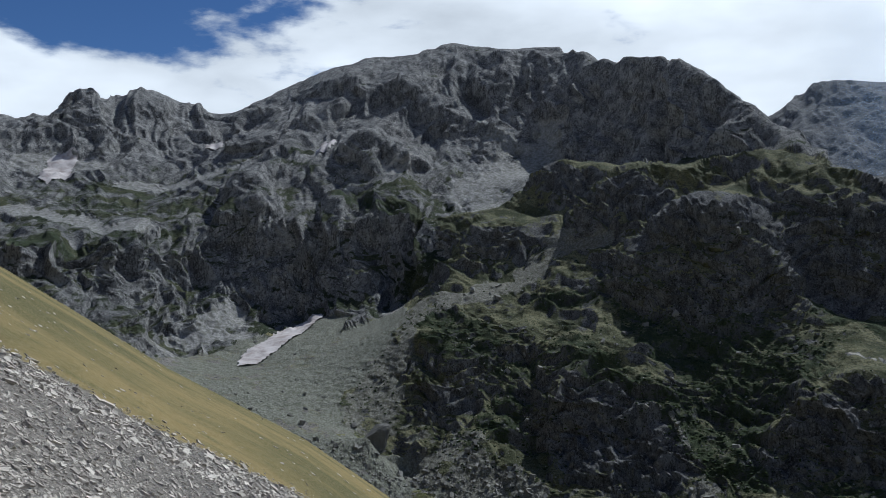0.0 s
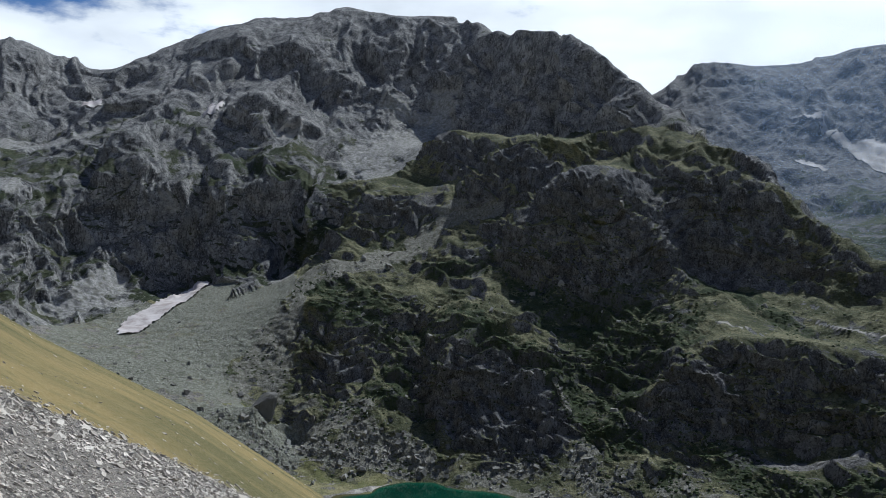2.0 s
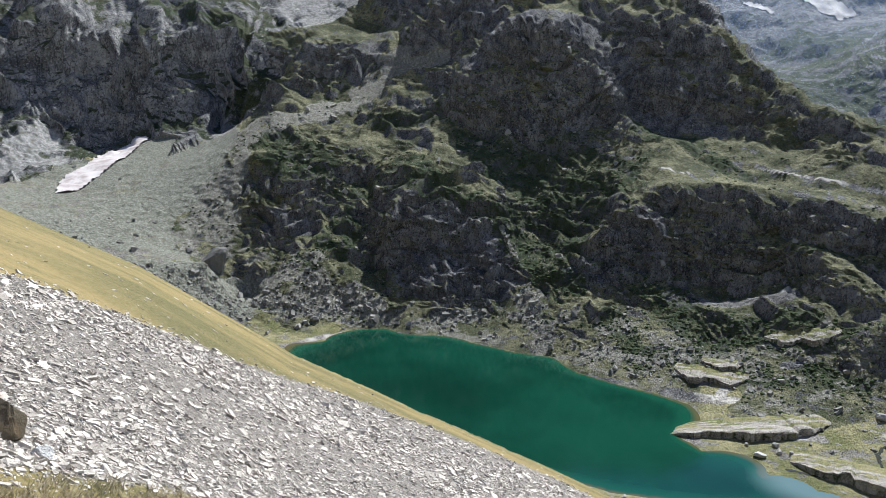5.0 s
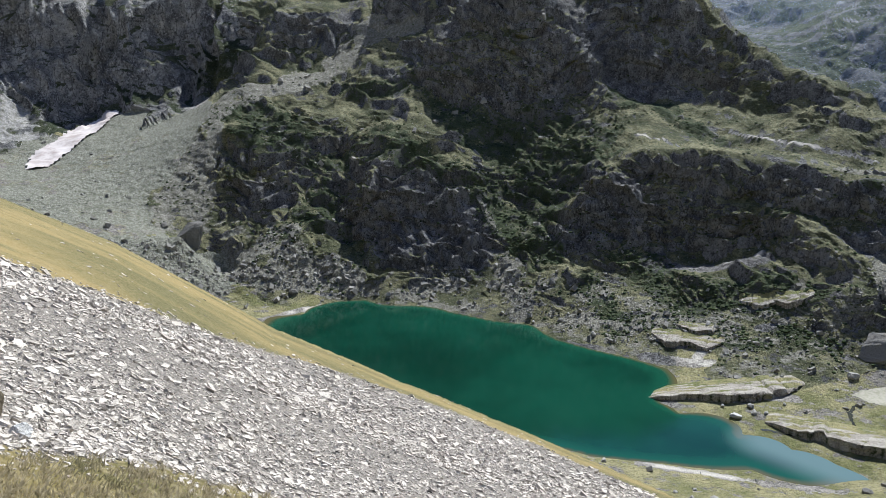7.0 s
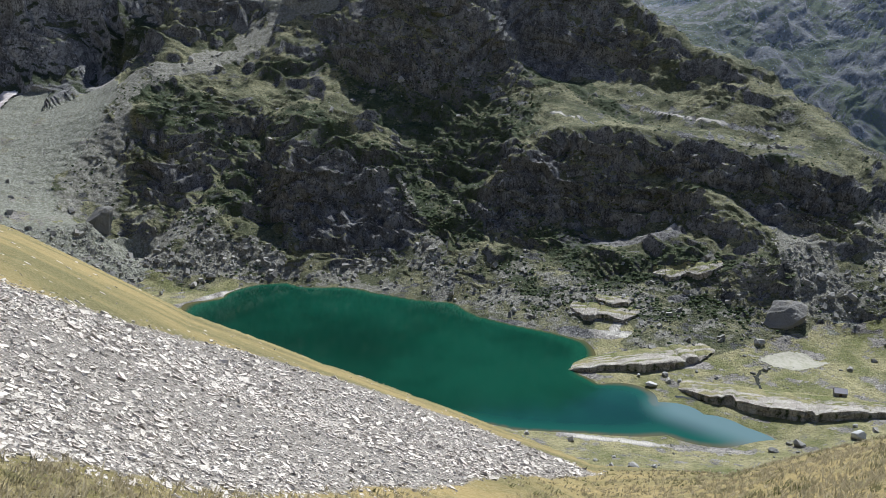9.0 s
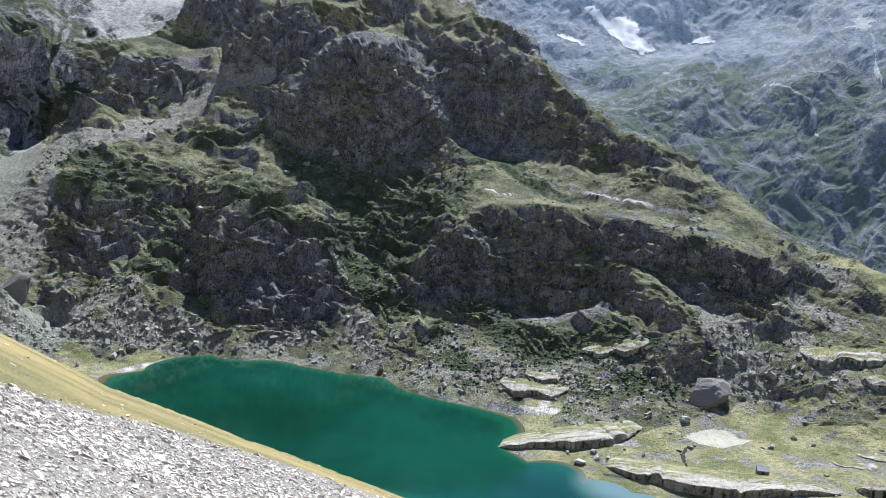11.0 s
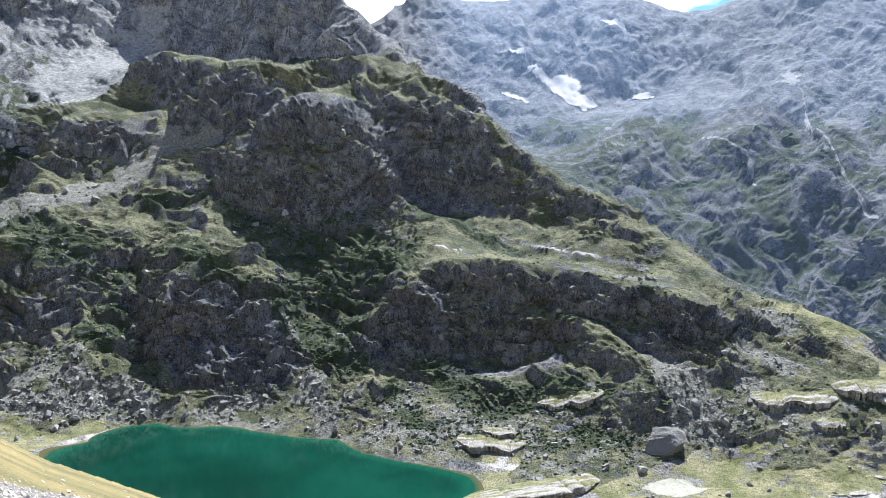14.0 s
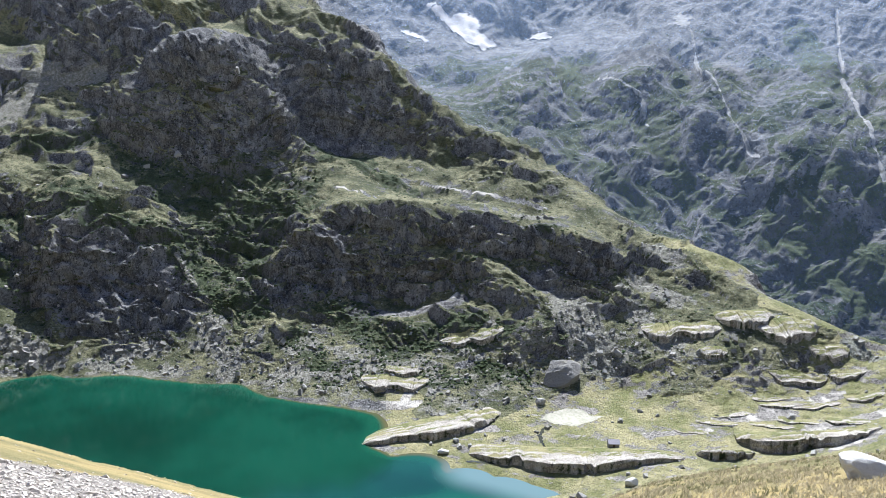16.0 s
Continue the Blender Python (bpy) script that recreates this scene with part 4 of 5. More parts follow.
def grass_material():
    n = Nodes("dry_grass")
    pick = n.geo.outputs["Random Per Island"]
    patch = n.noise(0.8, 4)
    dry = n.mix(pick, (0.27, 0.23, 0.135), (0.48, 0.42, 0.29))
    c = n.mix(n.ramp(patch, 0.48, 0.66), dry, (0.13, 0.135, 0.06))
    mat = n.surface(c, 0.8, **{"Specular_IOR_Level": 0.15})
    through_light = n.put("ShaderNodeBsdfTranslucent", Color=c)
    both = n.put("ShaderNodeMixShader", Fac=0.5)
    n.tree.links.new(n.out.inputs["Surface"].links[0].from_socket, both.inputs[1])
    n.tree.links.new(through_light.outputs[0], both.inputs[2])
    n.tree.links.new(both.outputs[0], n.out.inputs["Surface"])
    return mat


M_GRASS = grass_material()


def bush_material():
    n = Nodes("juniper")
    c = n.mix(n.geo.outputs["Random Per Island"], (0.018, 0.030, 0.014), (0.060, 0.080, 0.034))
    return n.surface(c, 0.9, n.noise(2.5, 4), 0.3, 0.8, **{"Specular_IOR_Level": 0.1})


M_BUSH = bush_material()

CUBE = np.array([(x, y, z) for x in (-0.5, 0.5) for y in (-0.5, 0.5) for z in (-0.5, 0.5)], float)
CUBE_TRIS = np.array([(0, 1, 3), (0, 3, 2), (4, 6, 7), (4, 7, 5), (0, 4, 5), (0, 5, 1), (2, 3, 7), (2, 7, 6), (0, 2, 6), (0, 6, 4), (1, 5, 7), (1, 7, 3)])


def stones(places, normals, sizes, flatness=(0.3, 0.8), tilt=0.8):
    """Angular stones lying on a slope, each a cracked block."""
    k = len(places)
    shape = CUBE[None] + rng.uniform(-0.17, 0.17, (k, 8, 3))
    shape *= np.stack([rng.uniform(0.8, 1.5, k), rng.uniform(0.6, 1.0, k), rng.uniform(*flatness, k)], -1)[:, None]
    up = normals + rng.normal(0, tilt, (k, 3)) * 0.5
    up /= np.linalg.norm(up, axis=1, keepdims=True)
    side = rng.normal(0, 1, (k, 3))
    a = np.cross(up, side)
    a /= np.linalg.norm(a, axis=1, keepdims=True)
    b = np.cross(up, a)
    v = shape[..., 0:1] * a[:, None] + shape[..., 1:2] * b[:, None] + shape[..., 2:3] * up[:, None]
    v = v * sizes[:, None, None] + places[:, None]
    t = CUBE_TRIS[None] + 8 * np.arange(k)[:, None, None]
    return v.reshape(-1, 3), t.reshape(-1, 3)


def near_points(k, az0, az1, d0, d1):
    """Places on the near slope, thicker towards the viewer: bearing and range."""
    u = np.radians(rng.uniform(az0, az1, k))
    r = STAND / rng.uniform(STAND / d1, STAND / d0, k)
    return u, r


def lay(u, r):
    z = EYE + r * near_angle(u, np.log(r))
    p = np.stack([r * np.sin(u), r * np.cos(u), z], -1)
    W = p * np.array([1, 1, 0.3])
    soft = swells(W, r)
    p[:, 2] += np.minimum(r / 14, 2.2) * soft * step(r, 1.5, 4)
    return p


def near_normals(u, r):
    d = 0.4
    x, y = r * np.sin(u), r * np.cos(u)
    h = lambda x, y: np.hypot(x, y) * near_angle(np.arctan2(x, y), np.log(np.hypot(x, y)))
    g = np.stack([-(h(x + d, y) - h(x - d, y)) / (2 * d), -(h(x, y + d) - h(x, y - d)) / (2 * d), np.ones(len(u))], -1)
    return g / np.linalg.norm(g, axis=1, keepdims=True)


# ---- near scree ----
def scree_field(k, d0, d1, size, spread_, name, label):
    u, r = near_points(k * 2, -36, 32, d0, d1)
    keep = near_scree(u, r) + rng.normal(0, 0.16, len(u)) > 0.5
    u, r = u[keep][:k], r[keep][:k]
    s = size * np.exp(rng.normal(0, spread_, len(u))) * (0.5 + 0.5 * np.minimum(r / 10, 3))
    s = np.minimum(s, 0.009 * r + 0.012)
    v, t = stones(lay(u, r) + near_normals(u, r) * (0.10 * s)[:, None], near_normals(u, r), s, (0.22, 0.6), 0.5)
    tagged(new(name, triangles(name, v, t, M_SCREE)), label, "scree", "", "stuff")


scree_field(44000, 4, 14, 0.017, 0.62, "scree_stones", "loose grey angular stones covering the steep near slope")
scree_field(26000, 12, 60, 0.025, 0.55, "scree_stones", "loose grey angular stones thinning out towards the dry grass")

# pale stones strewn over the dry grass beyond the scree
u, r = near_points(300, -34, 26, 18, 110)
keep = near_scree(u, r) < 0.5
u, r = u[keep], r[keep]
v, t = stones(lay(u, r), near_normals(u, r), rng.uniform(0.05, 0.13, len(u)) * np.minimum(r / 25, 2.0), (0.15, 0.3), 0.2)
tagged(new("strewn_stones", triangles("strewn_stones", v, t, M_SCREE)), "small pale stones strewn over the dry grass slope", "stones", "", "stuff")

# the stones that stand out, each for itself
SHAPES = []
for i in range(8):
    v, t = stones(np.zeros((1, 3)), np.array([[0, 0, 1.0]]), np.ones(1), (0.35, 0.7), 0.0)
    SHAPES.append(triangles("stone", v, t, M_PIECE))
u, r = near_points(520, -24, 24, 4.8, 12)
keep = near_scree(u, r) > 0.5
u, r = u[keep][:290], r[keep][:290]
for p, nn, s in zip(lay(u, r), near_normals(u, r), rng.uniform(0.03, 0.062, len(u))):
    ob = new("stone", SHAPES[int(rng.integers(8))])
    turn = Vector(nn).to_track_quat("Z", "Y").to_matrix().to_4x4() @ pose(0, 0, 0, rng.uniform(-18, 18), rng.uniform(-18, 18), rng.uniform(0, 360))
    ob.matrix_basis = Matrix.Translation(Vector(p) + Vector(nn) * s * 0.12) @ turn @ Matrix.Diagonal((s, s, s, 1))
    ob.parent = GROUND[0]


# ---- grass ----
def grass_field(name, u, r, blades, height, label):
    base = lay(u, r)
    k = len(u) * blades
    root = np.repeat(base, blades, 0)
    rr = np.repeat(r, blades)
    hh = np.repeat(height * rng.uniform(0.5, 1.25, len(u)), blades) * rng.uniform(0.55, 1.2, k)
    lean = rng.normal(0, 0.42, (k, 3))
    lean[:, 0] += 0.25
    up = np.stack([lean[:, 0], lean[:, 1], np.ones(k)], -1)
    root = root + np.stack([rng.normal(0, 0.30, k) * hh, rng.normal(0, 0.30, k) * hh, np.full(k, -0.02)], -1)
    side = np.stack([np.cos(np.arctan2(root[:, 0], root[:, 1])), -np.sin(np.arctan2(root[:, 0], root[:, 1])), np.zeros(k)], -1)
    side = side + rng.normal(0, 0.4, (k, 3)) * np.array([1, 1, 0])
    w = (0.0018 + 0.00035 * rr)[:, None]
    mid = root + up * (hh * 0.55)[:, None]
    tip = root + up * hh[:, None] + np.stack([lean[:, 0] * 0.3 * hh, lean[:, 1] * 0.5 * hh, -0.12 * hh], -1)
    v = np.stack([root - side * w, root + side * w, mid + side * w * 0.7, mid - side * w * 0.7, tip], 1)
    t = np.array([(0, 1, 2), (0, 2, 3), (3, 2, 4)])[None] + 5 * np.arange(k)[:, None, None]
    tagged(new(name, triangles(name, v.reshape(-1, 3), t.reshape(-1, 3), M_GRASS)), label, "grass", "", "stuff")


u, r = near_points(15000, -36, 40, 2.6, 9)
keep = (near_scree(u, r) + rng.normal(0, 0.12, len(u)) < 0.40) & (r < np.interp(np.degrees(u), SCREE_AZ, SCREE_OUT))
grass_field("grass_tufts", u[keep], r[keep], 11, 0.065, "long dry straw-coloured grass at the foot of the scree")
u, r = near_points(22000, 21, 70, 3.5, 34)
keep = (near_scree(u, r) < 0.4) & (rng.random(len(u)) < step(np.degrees(u) - 2.5 * fbm(np.stack([u * 60, np.log(r) * 9, 0 * u], -1), 2, 131), 22, 38))
grass_field("grass_tufts", u[keep], r[keep], 7, 0.10, "dry golden grass on the near brow above the lake")

# ---- talus, scrub ----
pick = rng.permutation(len(GRID["r"]))
far_ok = (~GRID["near"]) & (GRID["r"] > 170) & (GRID["r"] < 740) & (GRID["P"][:, 2] > 0.6)
chance = (GRID["scree"] > 0.25) * (GRID["scree"] + 0.1) + 0.07 * (GRID["zone"] == 2) + 0.035 * (GRID["zone"] == 1)
chance = chance * np.where((GRID["r"] > 430) & (GRID["P"][:, 0] < 0), 0.12, 1) * (1 - 0.85 * step(GRID["r"], 480, 560))
sel = pick[(far_ok & (rng.random(len(pick)) < 0.15 * chance))[pick]][:26000]
s = np.clip(0.42 * rng.pareto(2.4, len(sel)) + 0.40, 0.4, 2.6) * np.clip(GRID["r"][sel] / 420, 0.8, 1.8)
v, t = stones(GRID["P"][sel] + GRID["n"][sel] * (0.12 * s)[:, None], GRID["n"][sel], s, (0.5, 1.0), 0.8)
tagged(new("talus_blocks", triangles("talus_blocks", v, t, M_TALUS)), "grey boulders and blocks strewn over the talus above the lake", "boulders", "", "stuff")

ICO = bmesh.new()
bmesh.ops.create_icosphere(ICO, subdivisions=1, radius=0.5)
ICO_V = np.array([q.co[:] for q in ICO.verts])
ICO_T = np.array([[q.index for q in f.verts] for f in ICO.faces])
ICO.free()
bush_ok = (~GRID["near"]) & (GRID["r"] > 250) & (GRID["r"] < 620) & (GRID["P"][:, 2] > 3) & (GRID["zone"] == 2)
chance = GRID["scrub"] * 0.9 + 0.10 * (GRID["turf"] > 0.35) + 0.02
sel = pick[(bush_ok & (rng.random(len(pick)) < 0.11 * chance))[pick]][:13000]
k = len(sel)
s = rng.uniform(0.7, 2.0, k)
v = (ICO_V[None] * rng.uniform(0.65, 1.35, (k, len(ICO_V), 1)) * np.stack([s, s, 0.6 * s], -1)[:, None] + GRID["P"][sel][:, None]).reshape(-1, 3)
t = (ICO_T[None] + len(ICO_V) * np.arange(k)[:, None, None]).reshape(-1, 3)
tagged(new("juniper_scrub", triangles("juniper_scrub", v, t, M_BUSH)), "low dark green scrub on the shaded mountain ledges", "scrub", "", "stuff")


# ---- patches of old snow ----
def inside(poly, x, y):
    odd = False
    for (x0, y0), (x1, y1) in zip(poly, poly[1:] + poly[:1]):
        if (y0 > y) != (y1 > y) and x < x0 + (y - y0) * (x1 - x0) / (y1 - y0):
            odd = not odd
    return odd


def blanket(name, outline, cell, thick, mat, label, category):
    """A sheet that lies on the ground within an outline, thin at its ragged edge."""
    xs, ys = [p[0] for p in outline], [p[1] for p in outline]
    nx, ny = int((max(xs) - min(xs)) / cell) + 2, int((max(ys) - min(ys)) / cell) + 2
    idx, verts, faces = {}, [], []

    def vert(i, j):
        if (i, j) not in idx:
            x, y = min(xs) + i * cell + rng.uniform(-0.3, 0.3) * cell, min(ys) + j * cell + rng.uniform(-0.3, 0.3) * cell
            edge = min(math.hypot(x - a, y - b) for a, b in outline)
            idx[i, j] = len(verts)
            verts.append((x, y, ground_at(x, y) + thick * (0.35 + min(edge / (4 * cell), 1))))
        return idx[i, j]

    for i in range(nx):
        for j in range(ny):
            if inside(outline, min(xs) + (i + 0.5) * cell, min(ys) + (j + 0.5) * cell):
                faces.append((vert(i, j), vert(i + 1, j), vert(i + 1, j + 1), vert(i, j + 1)))
    return tagged(new(name, mesh_from(name, verts, faces, mat, True)), label, category, "snow patches" if category == "snow" else "")


blanket("snow_patch", [(-140, 547), (-143, 577), (-133, 603), (-127, 632), (-117, 648), (-102, 655), (-96, 652), (-101, 638), (-108, 614), (-120, 577), (-127, 552)], 1.6, 1.2, M_SNOW, "dirty pinkish old snow bank at the foot of the cliffs", "snow")
blanket("snow_patch", [(-426, 848), (-432, 882), (-436, 893), (-432, 905), (-409, 906), (-406, 896), (-407, 884), (-393, 858), (-403, 853), (-406, 831)], 2.5, 1.6, M_SNOW, "white snow patch in the stony basin below the peaks", "snow")
blanket("snow_patch", [(-284, 963), (-290, 1020), (-268, 985), (-256, 940), (-264, 935)], 2, 1.6, M_SNOW, "small white snow patch below the notch", "snow")
blanket("snow_patch", [(-131, 832), (-128, 864), (-111, 846), (-117, 823)], 2, 1.2, M_SNOW, "small grey-white snow patch in a gully", "snow")
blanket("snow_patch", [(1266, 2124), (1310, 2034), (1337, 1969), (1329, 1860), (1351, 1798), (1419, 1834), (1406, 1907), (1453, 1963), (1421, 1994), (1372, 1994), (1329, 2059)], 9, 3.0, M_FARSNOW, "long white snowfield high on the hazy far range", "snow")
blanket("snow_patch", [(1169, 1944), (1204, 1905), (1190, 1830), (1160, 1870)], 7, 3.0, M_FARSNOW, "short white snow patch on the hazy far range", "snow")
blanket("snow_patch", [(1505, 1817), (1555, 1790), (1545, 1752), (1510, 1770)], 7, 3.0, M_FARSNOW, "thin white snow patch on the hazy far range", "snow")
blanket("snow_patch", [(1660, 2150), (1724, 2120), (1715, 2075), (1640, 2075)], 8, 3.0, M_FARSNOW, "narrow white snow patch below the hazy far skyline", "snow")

mud = Nodes("pale_silt")
M_MUD = mud.surface(mud.mix(mud.ramp(mud.noise(0.7, 5), 0.4, 0.65), (0.30, 0.285, 0.23), (0.22, 0.215, 0.15)), 0.85)
blanket("silted_pond", [(213, 237), (220, 239), (228, 239), (235, 235), (235, 229), (239, 226), (231, 225), (222, 225), (216, 230)], 0.8, 0.12, M_MUD, "small pale silted pond in the green meadow", "pond")


# ---- outcrops and boulders ----
def outcrop(name, x, y, length, depth, height, bearing, mat, label, seed, group="", ground=ground_at):
    """A weathered ledge of rock: a steep jointed front, and a smooth layered back that dips into the turf behind."""
    ni, nf, nb = 64, 10, 20
    c, sn = math.cos(radians(bearing)), math.sin(radians(bearing))
    base = ground(x, y)
    gu = np.linspace(-1, 1, ni)
    at = np.stack([gu * length / 2, 0 * gu, np.full(ni, seed * 13.7)], -1)
    rise = height * np.clip(1 - np.abs(gu) ** 2.6, 0, 1) ** 0.7 * (0.92 + 0.14 * fbm(at / (0.3 * length), 3, 240 + seed, 0.55))
    rise = rise + 0.07 * height * terrace(3 * rise / height + 0.6 * fbm(at / (0.2 * length), 2, 244 + seed), 0.75)
    front = -0.42 * depth * np.clip(1 - np.abs(gu) ** 3, 0, 1) + 0.09 * depth * fbm(at / (0.25 * length), 3, 250 + seed, 0.6)
    cuts = np.random.default_rng(700 + seed)
    gaps = np.sort(cuts.uniform(-0.8, 0.8, max(2, min(6, int(length / 7)))))       # where the front has broken apart
    piece = np.searchsorted(gaps, gu)
    rise = rise * cuts.uniform(0.8, 1.05, len(gaps) + 1)[piece]
    front = front + 0.09 * depth * cuts.uniform(-0.6, 0.6, len(gaps) + 1)[piece]
    for g in gaps:
        rise = rise * (1 - 0.25 * np.exp(-((gu - g) / 0.022) ** 2))
    joints = np.abs(fbm(at / (0.45 * height + 0.02 * length), 3, 256 + seed, 0.7))
    rows, cover = [], []
    for k in range(nf + nb):
        if k < nf:
            f = k / (nf - 1)
            z = -0.5 * height + f * (rise + 0.5 * height)
            layer = np.stack([at[:, 0] / (0.12 * length), np.full(ni, 5.0 * f), at[:, 2]], -1)
            ly = front - 0.10 * height * (1 - f) + 0.22 * height * (fbm(layer, 3, 262 + seed, 0.6)) * (1 - 0.5 * f) + 0.28 * height * joints * (0.4 + 0.6 * (1 - f))
        else:
            f = (k - nf + 1) / nb
            ly = front + 0.35 * height * joints * 0.4 * (1 - f) + f * (0.5 * depth - front)
            grooves = np.stack([at[:, 0] / (0.5 * length), ly / (0.10 * depth) + 0.25 * gu, at[:, 2]], -1)
            z = rise * (1 - f ** 1.5) - 0.35 * height * f ** 4 + 0.13 * height * fbm(grooves, 3, 268 + seed, 0.6) * (1 - f)
        rows.append(np.stack([at[:, 0], ly, z], -1))
        streak = fbm(np.stack([at[:, 0] / (0.22 * length), ly / (0.07 * depth), at[:, 2]], -1), 3, 274 + seed, 0.6)
        back = 0.0 if k < nf else f
        cover.append((np.clip((0.0 if k < nf else 0.30 + 0.8 * back) + 0.5 * streak, 0, 1), np.clip((0.0 if k < nf else 0.38 - 0.35 * back) - 0.6 * streak, 0, 0.3)))
    verts, faces = [], []
    for row in rows:
        for lx, ly, z in row:
            wx, wy = x + c * lx - sn * ly, y + sn * lx + c * ly
            verts.append((lx, ly, 0.8 * (ground(wx, wy, base) - base) + z))
    for k in range(nf + nb - 1):
        for i in range(ni - 1):
            a = k * ni + i
            faces.append((a, a + 1, a + ni + 1, a + ni))
    me = mesh_from(name, verts, faces, mat)
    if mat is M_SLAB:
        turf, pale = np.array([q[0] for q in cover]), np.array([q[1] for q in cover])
        dark = np.where(np.arange(nf + nb)[:, None] < nf - 1, np.clip(0.3 + 0.9 * joints[None], 0, 1), 0) * np.ones(turf.shape)   # front painted darker for its shade, mottled as by dark lichen
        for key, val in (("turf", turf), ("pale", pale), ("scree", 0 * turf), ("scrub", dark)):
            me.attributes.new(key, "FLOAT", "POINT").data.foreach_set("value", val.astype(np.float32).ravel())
    ob = new(name, me)
    ob.matrix_basis = pose(x, y, base, 0, 0, bearing)
    return tagged(ob, label, "rock slab" if "slab" in name else "rock outcrop", group)


def block(name, x, y, z, size, bearing, mat, label, seed, group=""):
    """A single fallen boulder, rounded and cracked."""
    bm = bmesh.new()
    bmesh.ops.create_icosphere(bm, subdivisions=4 if seed < 60 else 3, radius=0.5)
    co = np.array([p.co[:] for p in bm.verts])
    d = co / np.linalg.norm(co, axis=1, keepdims=True)
    co = np.sign(co) * 0.5 * (np.abs(co) * 2) ** 0.7
    big, fine = fbm(co * 1.7 + seed * 1.3, 3, 300 + seed, 0.6), crags(co * 3.1 + seed, 3, 310 + seed, 0.6) - 1.0
    co = co + d * (0.10 * big)[:, None]
    cut = np.random.default_rng(900 + seed)
    for _ in range(13):                             # broken along flat faces
        n = cut.normal(0, 1, 3) * np.array([1, 1, 0.8])
        n /= np.linalg.norm(n)
        co -= n * np.maximum(co @ n - cut.uniform(0.30, 0.46), 0)[:, None]
    co = co + d * (0.025 * fine)[:, None]
    for p, v in zip(bm.verts, co * np.array(size)):
        p.co = v
    me = bpy.data.meshes.new(name)
    bm.to_mesh(me)
    bm.free()
    me.polygons.foreach_set("use_smooth", [False] * len(me.polygons))
    me.materials.append(mat)
    ob = new(name, me)
    ob.matrix_basis = pose(x, y, z + 0.22 * size[2], 0, 0, bearing)
    return tagged(ob, label, "boulder", group)


def ledge(name, ax, ay, bx, by, depth, height, label, seed, group=""):
    """An outcrop whose front runs from a to b, and whose back dips away from the viewer."""
    length, turn = math.hypot(bx - ax, by - ay), math.atan2(by - ay, bx - ax)
    mx, my = (ax + bx) / 2 - 0.42 * depth * math.sin(turn), (ay + by) / 2 + 0.42 * depth * math.cos(turn)
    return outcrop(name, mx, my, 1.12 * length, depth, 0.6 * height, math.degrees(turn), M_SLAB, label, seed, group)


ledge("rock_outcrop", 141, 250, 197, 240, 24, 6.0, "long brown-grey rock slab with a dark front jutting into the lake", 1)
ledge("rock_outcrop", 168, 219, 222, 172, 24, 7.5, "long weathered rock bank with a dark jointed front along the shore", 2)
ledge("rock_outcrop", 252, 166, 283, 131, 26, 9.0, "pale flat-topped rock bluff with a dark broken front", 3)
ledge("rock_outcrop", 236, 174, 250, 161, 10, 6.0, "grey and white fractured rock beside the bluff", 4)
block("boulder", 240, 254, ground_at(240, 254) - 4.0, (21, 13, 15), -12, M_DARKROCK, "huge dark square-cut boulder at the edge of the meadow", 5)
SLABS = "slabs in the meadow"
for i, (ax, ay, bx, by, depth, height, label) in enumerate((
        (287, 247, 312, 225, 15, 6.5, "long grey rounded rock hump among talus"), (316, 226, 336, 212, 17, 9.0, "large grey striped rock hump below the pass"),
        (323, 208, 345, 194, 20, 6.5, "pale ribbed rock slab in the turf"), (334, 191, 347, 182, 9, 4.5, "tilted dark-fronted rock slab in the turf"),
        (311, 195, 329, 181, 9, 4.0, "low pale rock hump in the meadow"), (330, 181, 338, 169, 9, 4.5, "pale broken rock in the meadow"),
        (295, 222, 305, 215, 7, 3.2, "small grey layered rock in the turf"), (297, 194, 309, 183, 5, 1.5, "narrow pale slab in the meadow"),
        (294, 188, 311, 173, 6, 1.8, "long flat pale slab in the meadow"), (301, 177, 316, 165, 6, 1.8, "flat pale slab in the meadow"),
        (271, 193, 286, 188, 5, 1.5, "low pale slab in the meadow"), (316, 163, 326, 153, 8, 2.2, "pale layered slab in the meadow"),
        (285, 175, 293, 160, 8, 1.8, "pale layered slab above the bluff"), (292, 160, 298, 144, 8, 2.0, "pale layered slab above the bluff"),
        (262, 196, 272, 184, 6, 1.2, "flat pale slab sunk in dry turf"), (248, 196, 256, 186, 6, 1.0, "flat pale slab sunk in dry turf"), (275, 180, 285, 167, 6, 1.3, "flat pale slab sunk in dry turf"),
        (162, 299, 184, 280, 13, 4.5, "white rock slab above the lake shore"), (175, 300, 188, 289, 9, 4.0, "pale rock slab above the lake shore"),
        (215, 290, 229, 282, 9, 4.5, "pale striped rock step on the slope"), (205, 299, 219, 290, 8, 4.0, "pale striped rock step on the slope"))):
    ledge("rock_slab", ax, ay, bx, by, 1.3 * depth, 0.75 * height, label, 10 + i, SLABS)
ROUND = "boulders by the meadow"
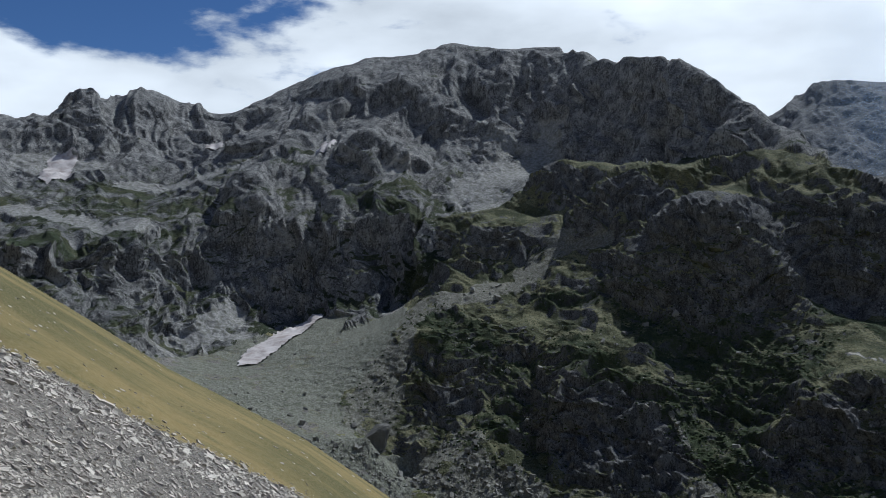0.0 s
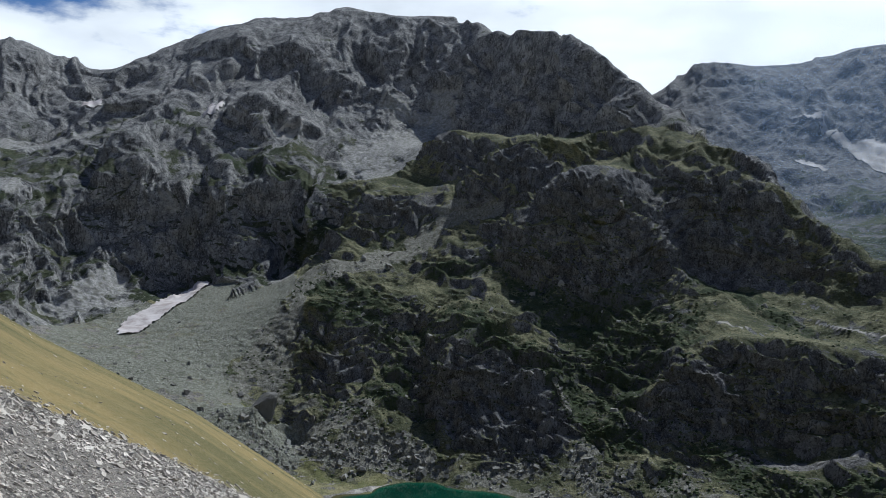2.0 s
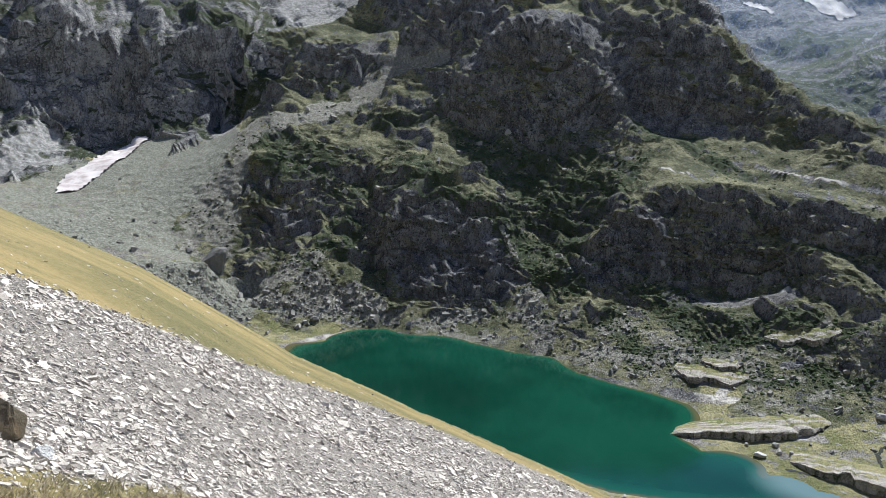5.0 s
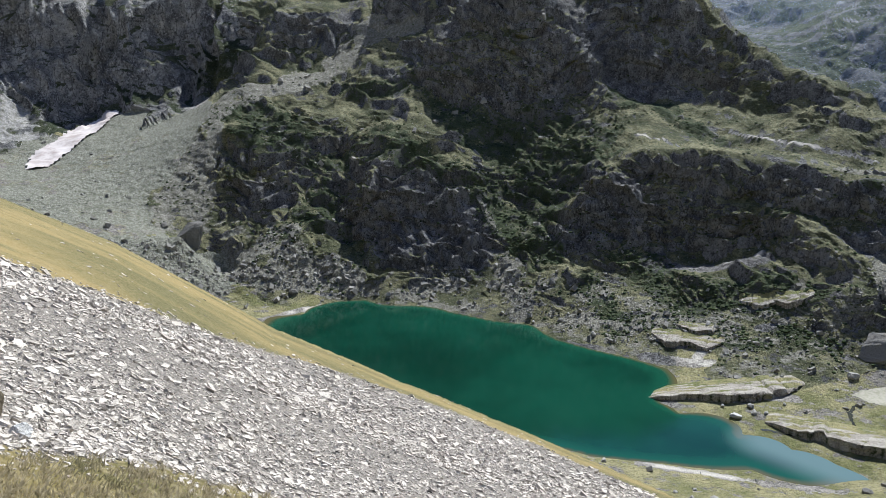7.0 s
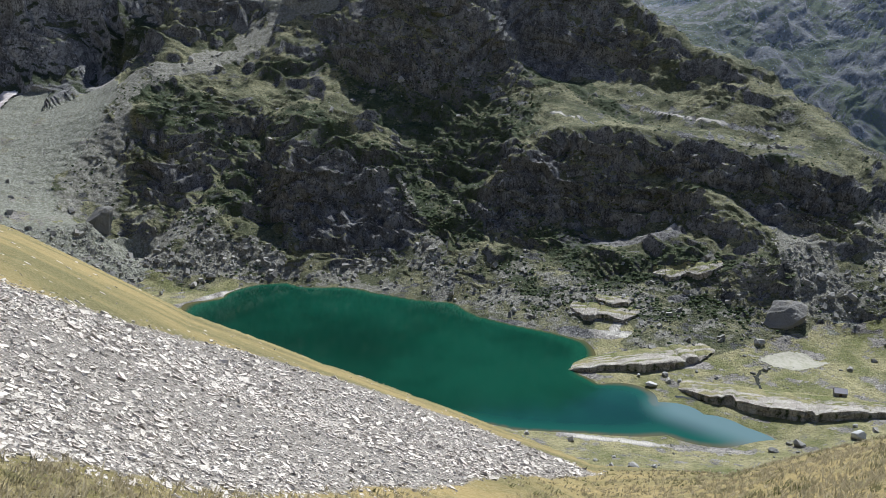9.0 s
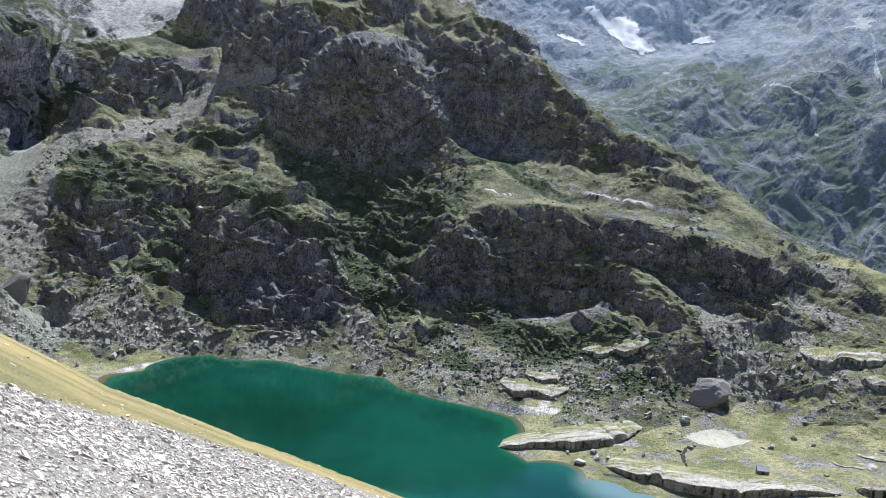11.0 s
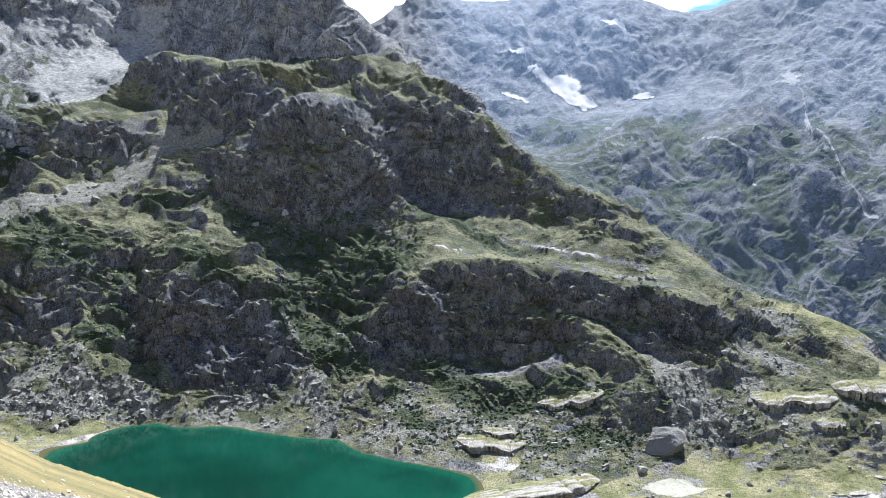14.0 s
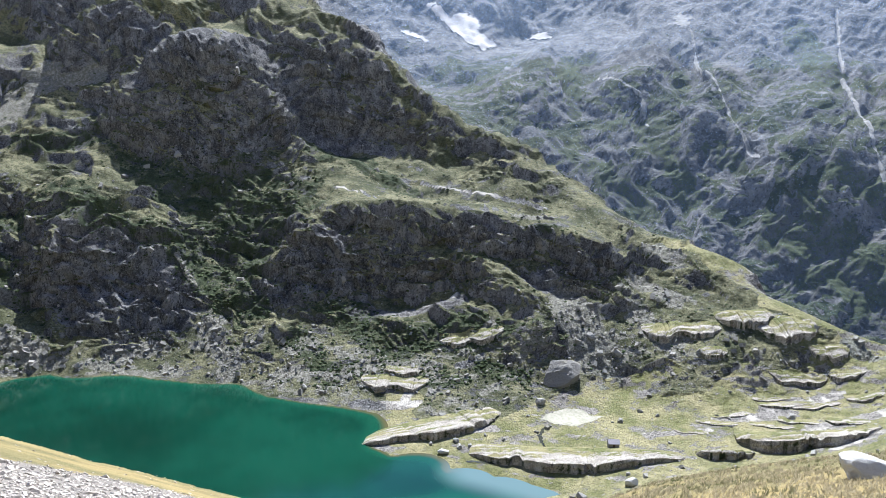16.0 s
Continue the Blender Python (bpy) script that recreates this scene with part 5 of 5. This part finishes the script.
for i, (x, y, w, h, mat, label) in enumerate((
        (-37, 456, 16, 18, M_DARKROCK, "tall dark rock standing in the pale scree"),
        (-19, 440, 7, 4.4, M_TALUS, "grey boulder on the green meadow"), (-10, 421, 4.2, 3, M_TALUS, "small boulder on the green meadow"),
        (-15, 420, 4.2, 3, M_TALUS, "small boulder on the green meadow"), (15, 407, 5, 3, M_TALUS, "grey boulder near the lake head"),
        (163, 235, 4.2, 2.6, M_WHITE, "small white boulder in the shallow outlet"), (199, 174, 5, 3.4, M_WHITE, "pale round boulder on the near shore"))):
    turn = -math.degrees(math.atan2(x, y)) + rng.uniform(-20, 20)
    block("boulder", x, y, ground_at(x, y), (w, w * 0.7, h), turn, mat, label, 40 + i, ROUND)

# fallen boulders at the foot of the talus and on the meadow
FALLEN = "fallen boulders round the lake"
ok = far_ok & (GRID["r"] < 520) & (GRID["P"][:, 2] < 24) & (((GRID["zone"] == 1) & (GRID["turf"] > 0.3)) | ((GRID["zone"] == 2) & (GRID["scree"] > 0.35)))
kinds = [block("boulder", 0, 0, 0, (1, rng.uniform(0.6, 0.9), rng.uniform(0.5, 0.8)), 0, M_PALE, "grey fallen boulder lying at the foot of the talus", 60 + i, FALLEN) for i in range(6)]
spots = pick[ok[pick]][:96]
for i, k in enumerate(spots):
    s = float(np.clip(1.6 + 0.8 * rng.pareto(2.0), 1.6, 5.0))
    m = pose(*GRID["P"][k], rng.uniform(-12, 12), rng.uniform(-12, 12), rng.uniform(0, 360)) @ Matrix.Translation((0, 0, 0.15 * s))
    if i < 6:
        ob = kinds[i]
        ob.matrix_basis = m @ Matrix.Diagonal((s, s, s, 1))
    else:
        ob = copy_thing(kinds[i % 6], m)
        ob.scale = (s, s, s)


# close to the viewer
def near_rock(az, r, w, h, mat, label, seed):
    x, y = r * math.sin(radians(az)), r * math.cos(radians(az))
    return block("boulder", x, y, near_height(x, y), (w, 0.75 * w, h), -az + 15, mat, label, seed)


near_rock(64.6, 13.4, 1.0, 0.55, M_WHITE, "white weathered boulder in the dry grass", 41)
near_rock(-18.9, 5.3, 0.34, 0.34, M_MOSSY, "dark brown mossy rock at the edge of the scree", 42)
near_rock(-16.5, 5.0, 0.16, 0.12, M_WHITE, "small pale stone in the grass", 43)


# ---- the hut ----
def hut():
    wall = stone_material("hut_wall", (0.20, 0.19, 0.18), (0.30, 0.29, 0.28), False, 1.5)
    tin = Nodes("hut_roof")
    roof_mat = tin.surface(tin.mix(tin.noise(2.0, 4), (0.20, 0.19, 0.22), (0.30, 0.29, 0.32)), 0.5)
    dark = Nodes("hut_door")
    door_mat = dark.surface(dark.mix(dark.noise(4.0, 4), (0.05, 0.035, 0.025), (0.10, 0.07, 0.05)), 0.7)
    base = new("stone_hut")
    x, y = 217, 199.5
    base.matrix_basis = pose(x, y, ground_at(x, y) - 0.1, 0, 0, -35)
    tagged(base, "small grey stone hut with a pitched roof on the meadow", "hut")
    w, d, h, t = 4.0, 3.2, 2.0, 0.35

    def box(x0, x1, y0, y1, z0, z1):
        bm = bmesh.new()
        bmesh.ops.create_cube(bm, size=1.0)
        for q in bm.verts:
            q.co = ((x0 + x1) / 2 + q.co.x * (x1 - x0), (y0 + y1) / 2 + q.co.y * (y1 - y0), (z0 + z1) / 2 + q.co.z * (z1 - z0))
        return bm

    part("wall", box(-w / 2, -0.5, -d / 2, -d / 2 + t, 0, h), wall, base)
    part("wall", box(0.5, w / 2, -d / 2, -d / 2 + t, 0, h), wall, base)
    part("wall", box(-0.5, 0.5, -d / 2, -d / 2 + t, 1.85, h), wall, base)
    part("wall", box(-w / 2, w / 2, d / 2 - t, d / 2, 0, h), wall, base)
    for sx in (-1, 1):
        bm = bmesh.new()
        prof = [(-d / 2 + t, 0), (d / 2 - t, 0), (d / 2 - t, h), (0, h + 1.0), (-d / 2 + t, h)]
        a = [bm.verts.new((sx * w / 2, p, z)) for p, z in prof]
        b = [bm.verts.new((sx * (w / 2 - t), p, z)) for p, z in prof]
        bm.faces.new(a), bm.faces.new(b[::-1])
        for i in range(5):
            bm.faces.new((a[i], a[(i + 1) % 5], b[(i + 1) % 5], b[i]))
        bmesh.ops.recalc_face_normals(bm, faces=bm.faces[:])
        part("gable", bm, wall, base)
    for sy in (-1, 1):
        bm = bmesh.new()
        o = [(-w / 2 - 0.2, sy * (d / 2 + 0.3), h - 0.1), (w / 2 + 0.2, sy * (d / 2 + 0.3), h - 0.1), (w / 2 + 0.2, 0, h + 1.12), (-w / 2 - 0.2, 0, h + 1.12)]
        lo = [bm.verts.new(p) for p in o]
        hi = [bm.verts.new((p[0], p[1], p[2] + 0.14)) for p in o]
        bm.faces.new(lo), bm.faces.new(hi[::-1])
        for i in range(4):
            bm.faces.new((lo[i], lo[(i + 1) % 4], hi[(i + 1) % 4], hi[i]))
        bmesh.ops.recalc_face_normals(bm, faces=bm.faces[:])
        part("roof", bm, roof_mat, base, "dull violet-grey roof slope")
    part("door", box(-0.48, 0.48, -d / 2 + 0.12, -d / 2 + 0.18, 0, 1.83), door_mat, base, "dark wooden door")


hut()


# ---- the brook through the meadow ----
def brook(course, width):
    n = Nodes("brook_water")
    mat = n.surface(n.mix(n.noise(0.8, 3), (0.02, 0.022, 0.012), (0.05, 0.05, 0.03)), 0.15)
    fine = []
    for (x0, y0), (x1, y1) in zip(course, course[1:]):
        for i in range(8):
            f = i / 8
            fine.append((x0 + (x1 - x0) * f + rng.normal(0, 0.25), y0 + (y1 - y0) * f + rng.normal(0, 0.25)))
    verts, faces = [], []
    for i, (x, y) in enumerate(fine):
        a, b = fine[max(i - 1, 0)], fine[min(i + 1, len(fine) - 1)]
        d = Vector((b[0] - a[0], b[1] - a[1])).normalized()
        w = width * rng.uniform(0.6, 1.3)
        for side in (-1, 1):
            px, py = x - side * d.y * w / 2, y + side * d.x * w / 2
            verts.append((px, py, ground_at(px, py) + 0.12))
        if i:
            faces.append((2 * i - 2, 2 * i - 1, 2 * i + 1, 2 * i))
    tagged(new("brook", mesh_from("brook", verts, faces, mat)), "narrow dark brook winding through the meadow to the lake", "brook", "", "structure")


brook([(210, 230), (203, 226), (198, 217), (188, 217), (180, 214), (172, 219), (166, 226)], 1.3)


# ---- mist before the far range: added translucent sheets that stand in for haze ----
def mist(name, radius, az0, az1, z0, z1, density, low, high, size, label):
    n = Nodes(name)
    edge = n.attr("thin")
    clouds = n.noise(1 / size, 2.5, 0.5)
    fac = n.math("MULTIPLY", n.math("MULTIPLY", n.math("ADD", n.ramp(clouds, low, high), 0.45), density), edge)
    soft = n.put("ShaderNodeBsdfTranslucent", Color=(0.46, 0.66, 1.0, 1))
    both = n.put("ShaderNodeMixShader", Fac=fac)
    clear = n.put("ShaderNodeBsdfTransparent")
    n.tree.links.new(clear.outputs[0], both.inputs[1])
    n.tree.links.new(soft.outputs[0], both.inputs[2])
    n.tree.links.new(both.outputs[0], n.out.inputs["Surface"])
    cols, rows = 60, 30
    verts, faces, thin = [], [], []
    for i in range(cols + 1):
        a = radians(az0 + (az1 - az0) * i / cols)
        for j in range(rows + 1):
            rr = radius
            verts.append((rr * math.sin(a), rr * math.cos(a), z0 + (z1 - z0) * j / rows))
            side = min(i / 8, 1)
            # the painted haze thickens upward, where the sun would brighten it
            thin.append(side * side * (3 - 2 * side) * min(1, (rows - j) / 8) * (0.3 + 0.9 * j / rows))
    for i in range(cols):
        for j in range(rows):
            k = i * (rows + 1) + j
            faces.append((k, k + rows + 1, k + rows + 2, k + 1))
    me = mesh_from(name, verts, faces, n.mat, True)
    me.attributes.new("thin", "FLOAT", "POINT").data.foreach_set("value", thin)
    tagged(new(name, me), label, "mist", "", "stuff")


mist("mist", 1100, 24, 78, -250, 620, 0.042, 0.30, 0.75, 500, "added translucent sheet of thin blue-white mist, standing in for haze")
mist("mist", 1900, 22, 78, -300, 900, 0.065, 0.32, 0.80, 900, "added translucent sheet of pale mist, standing in for sunlit haze")
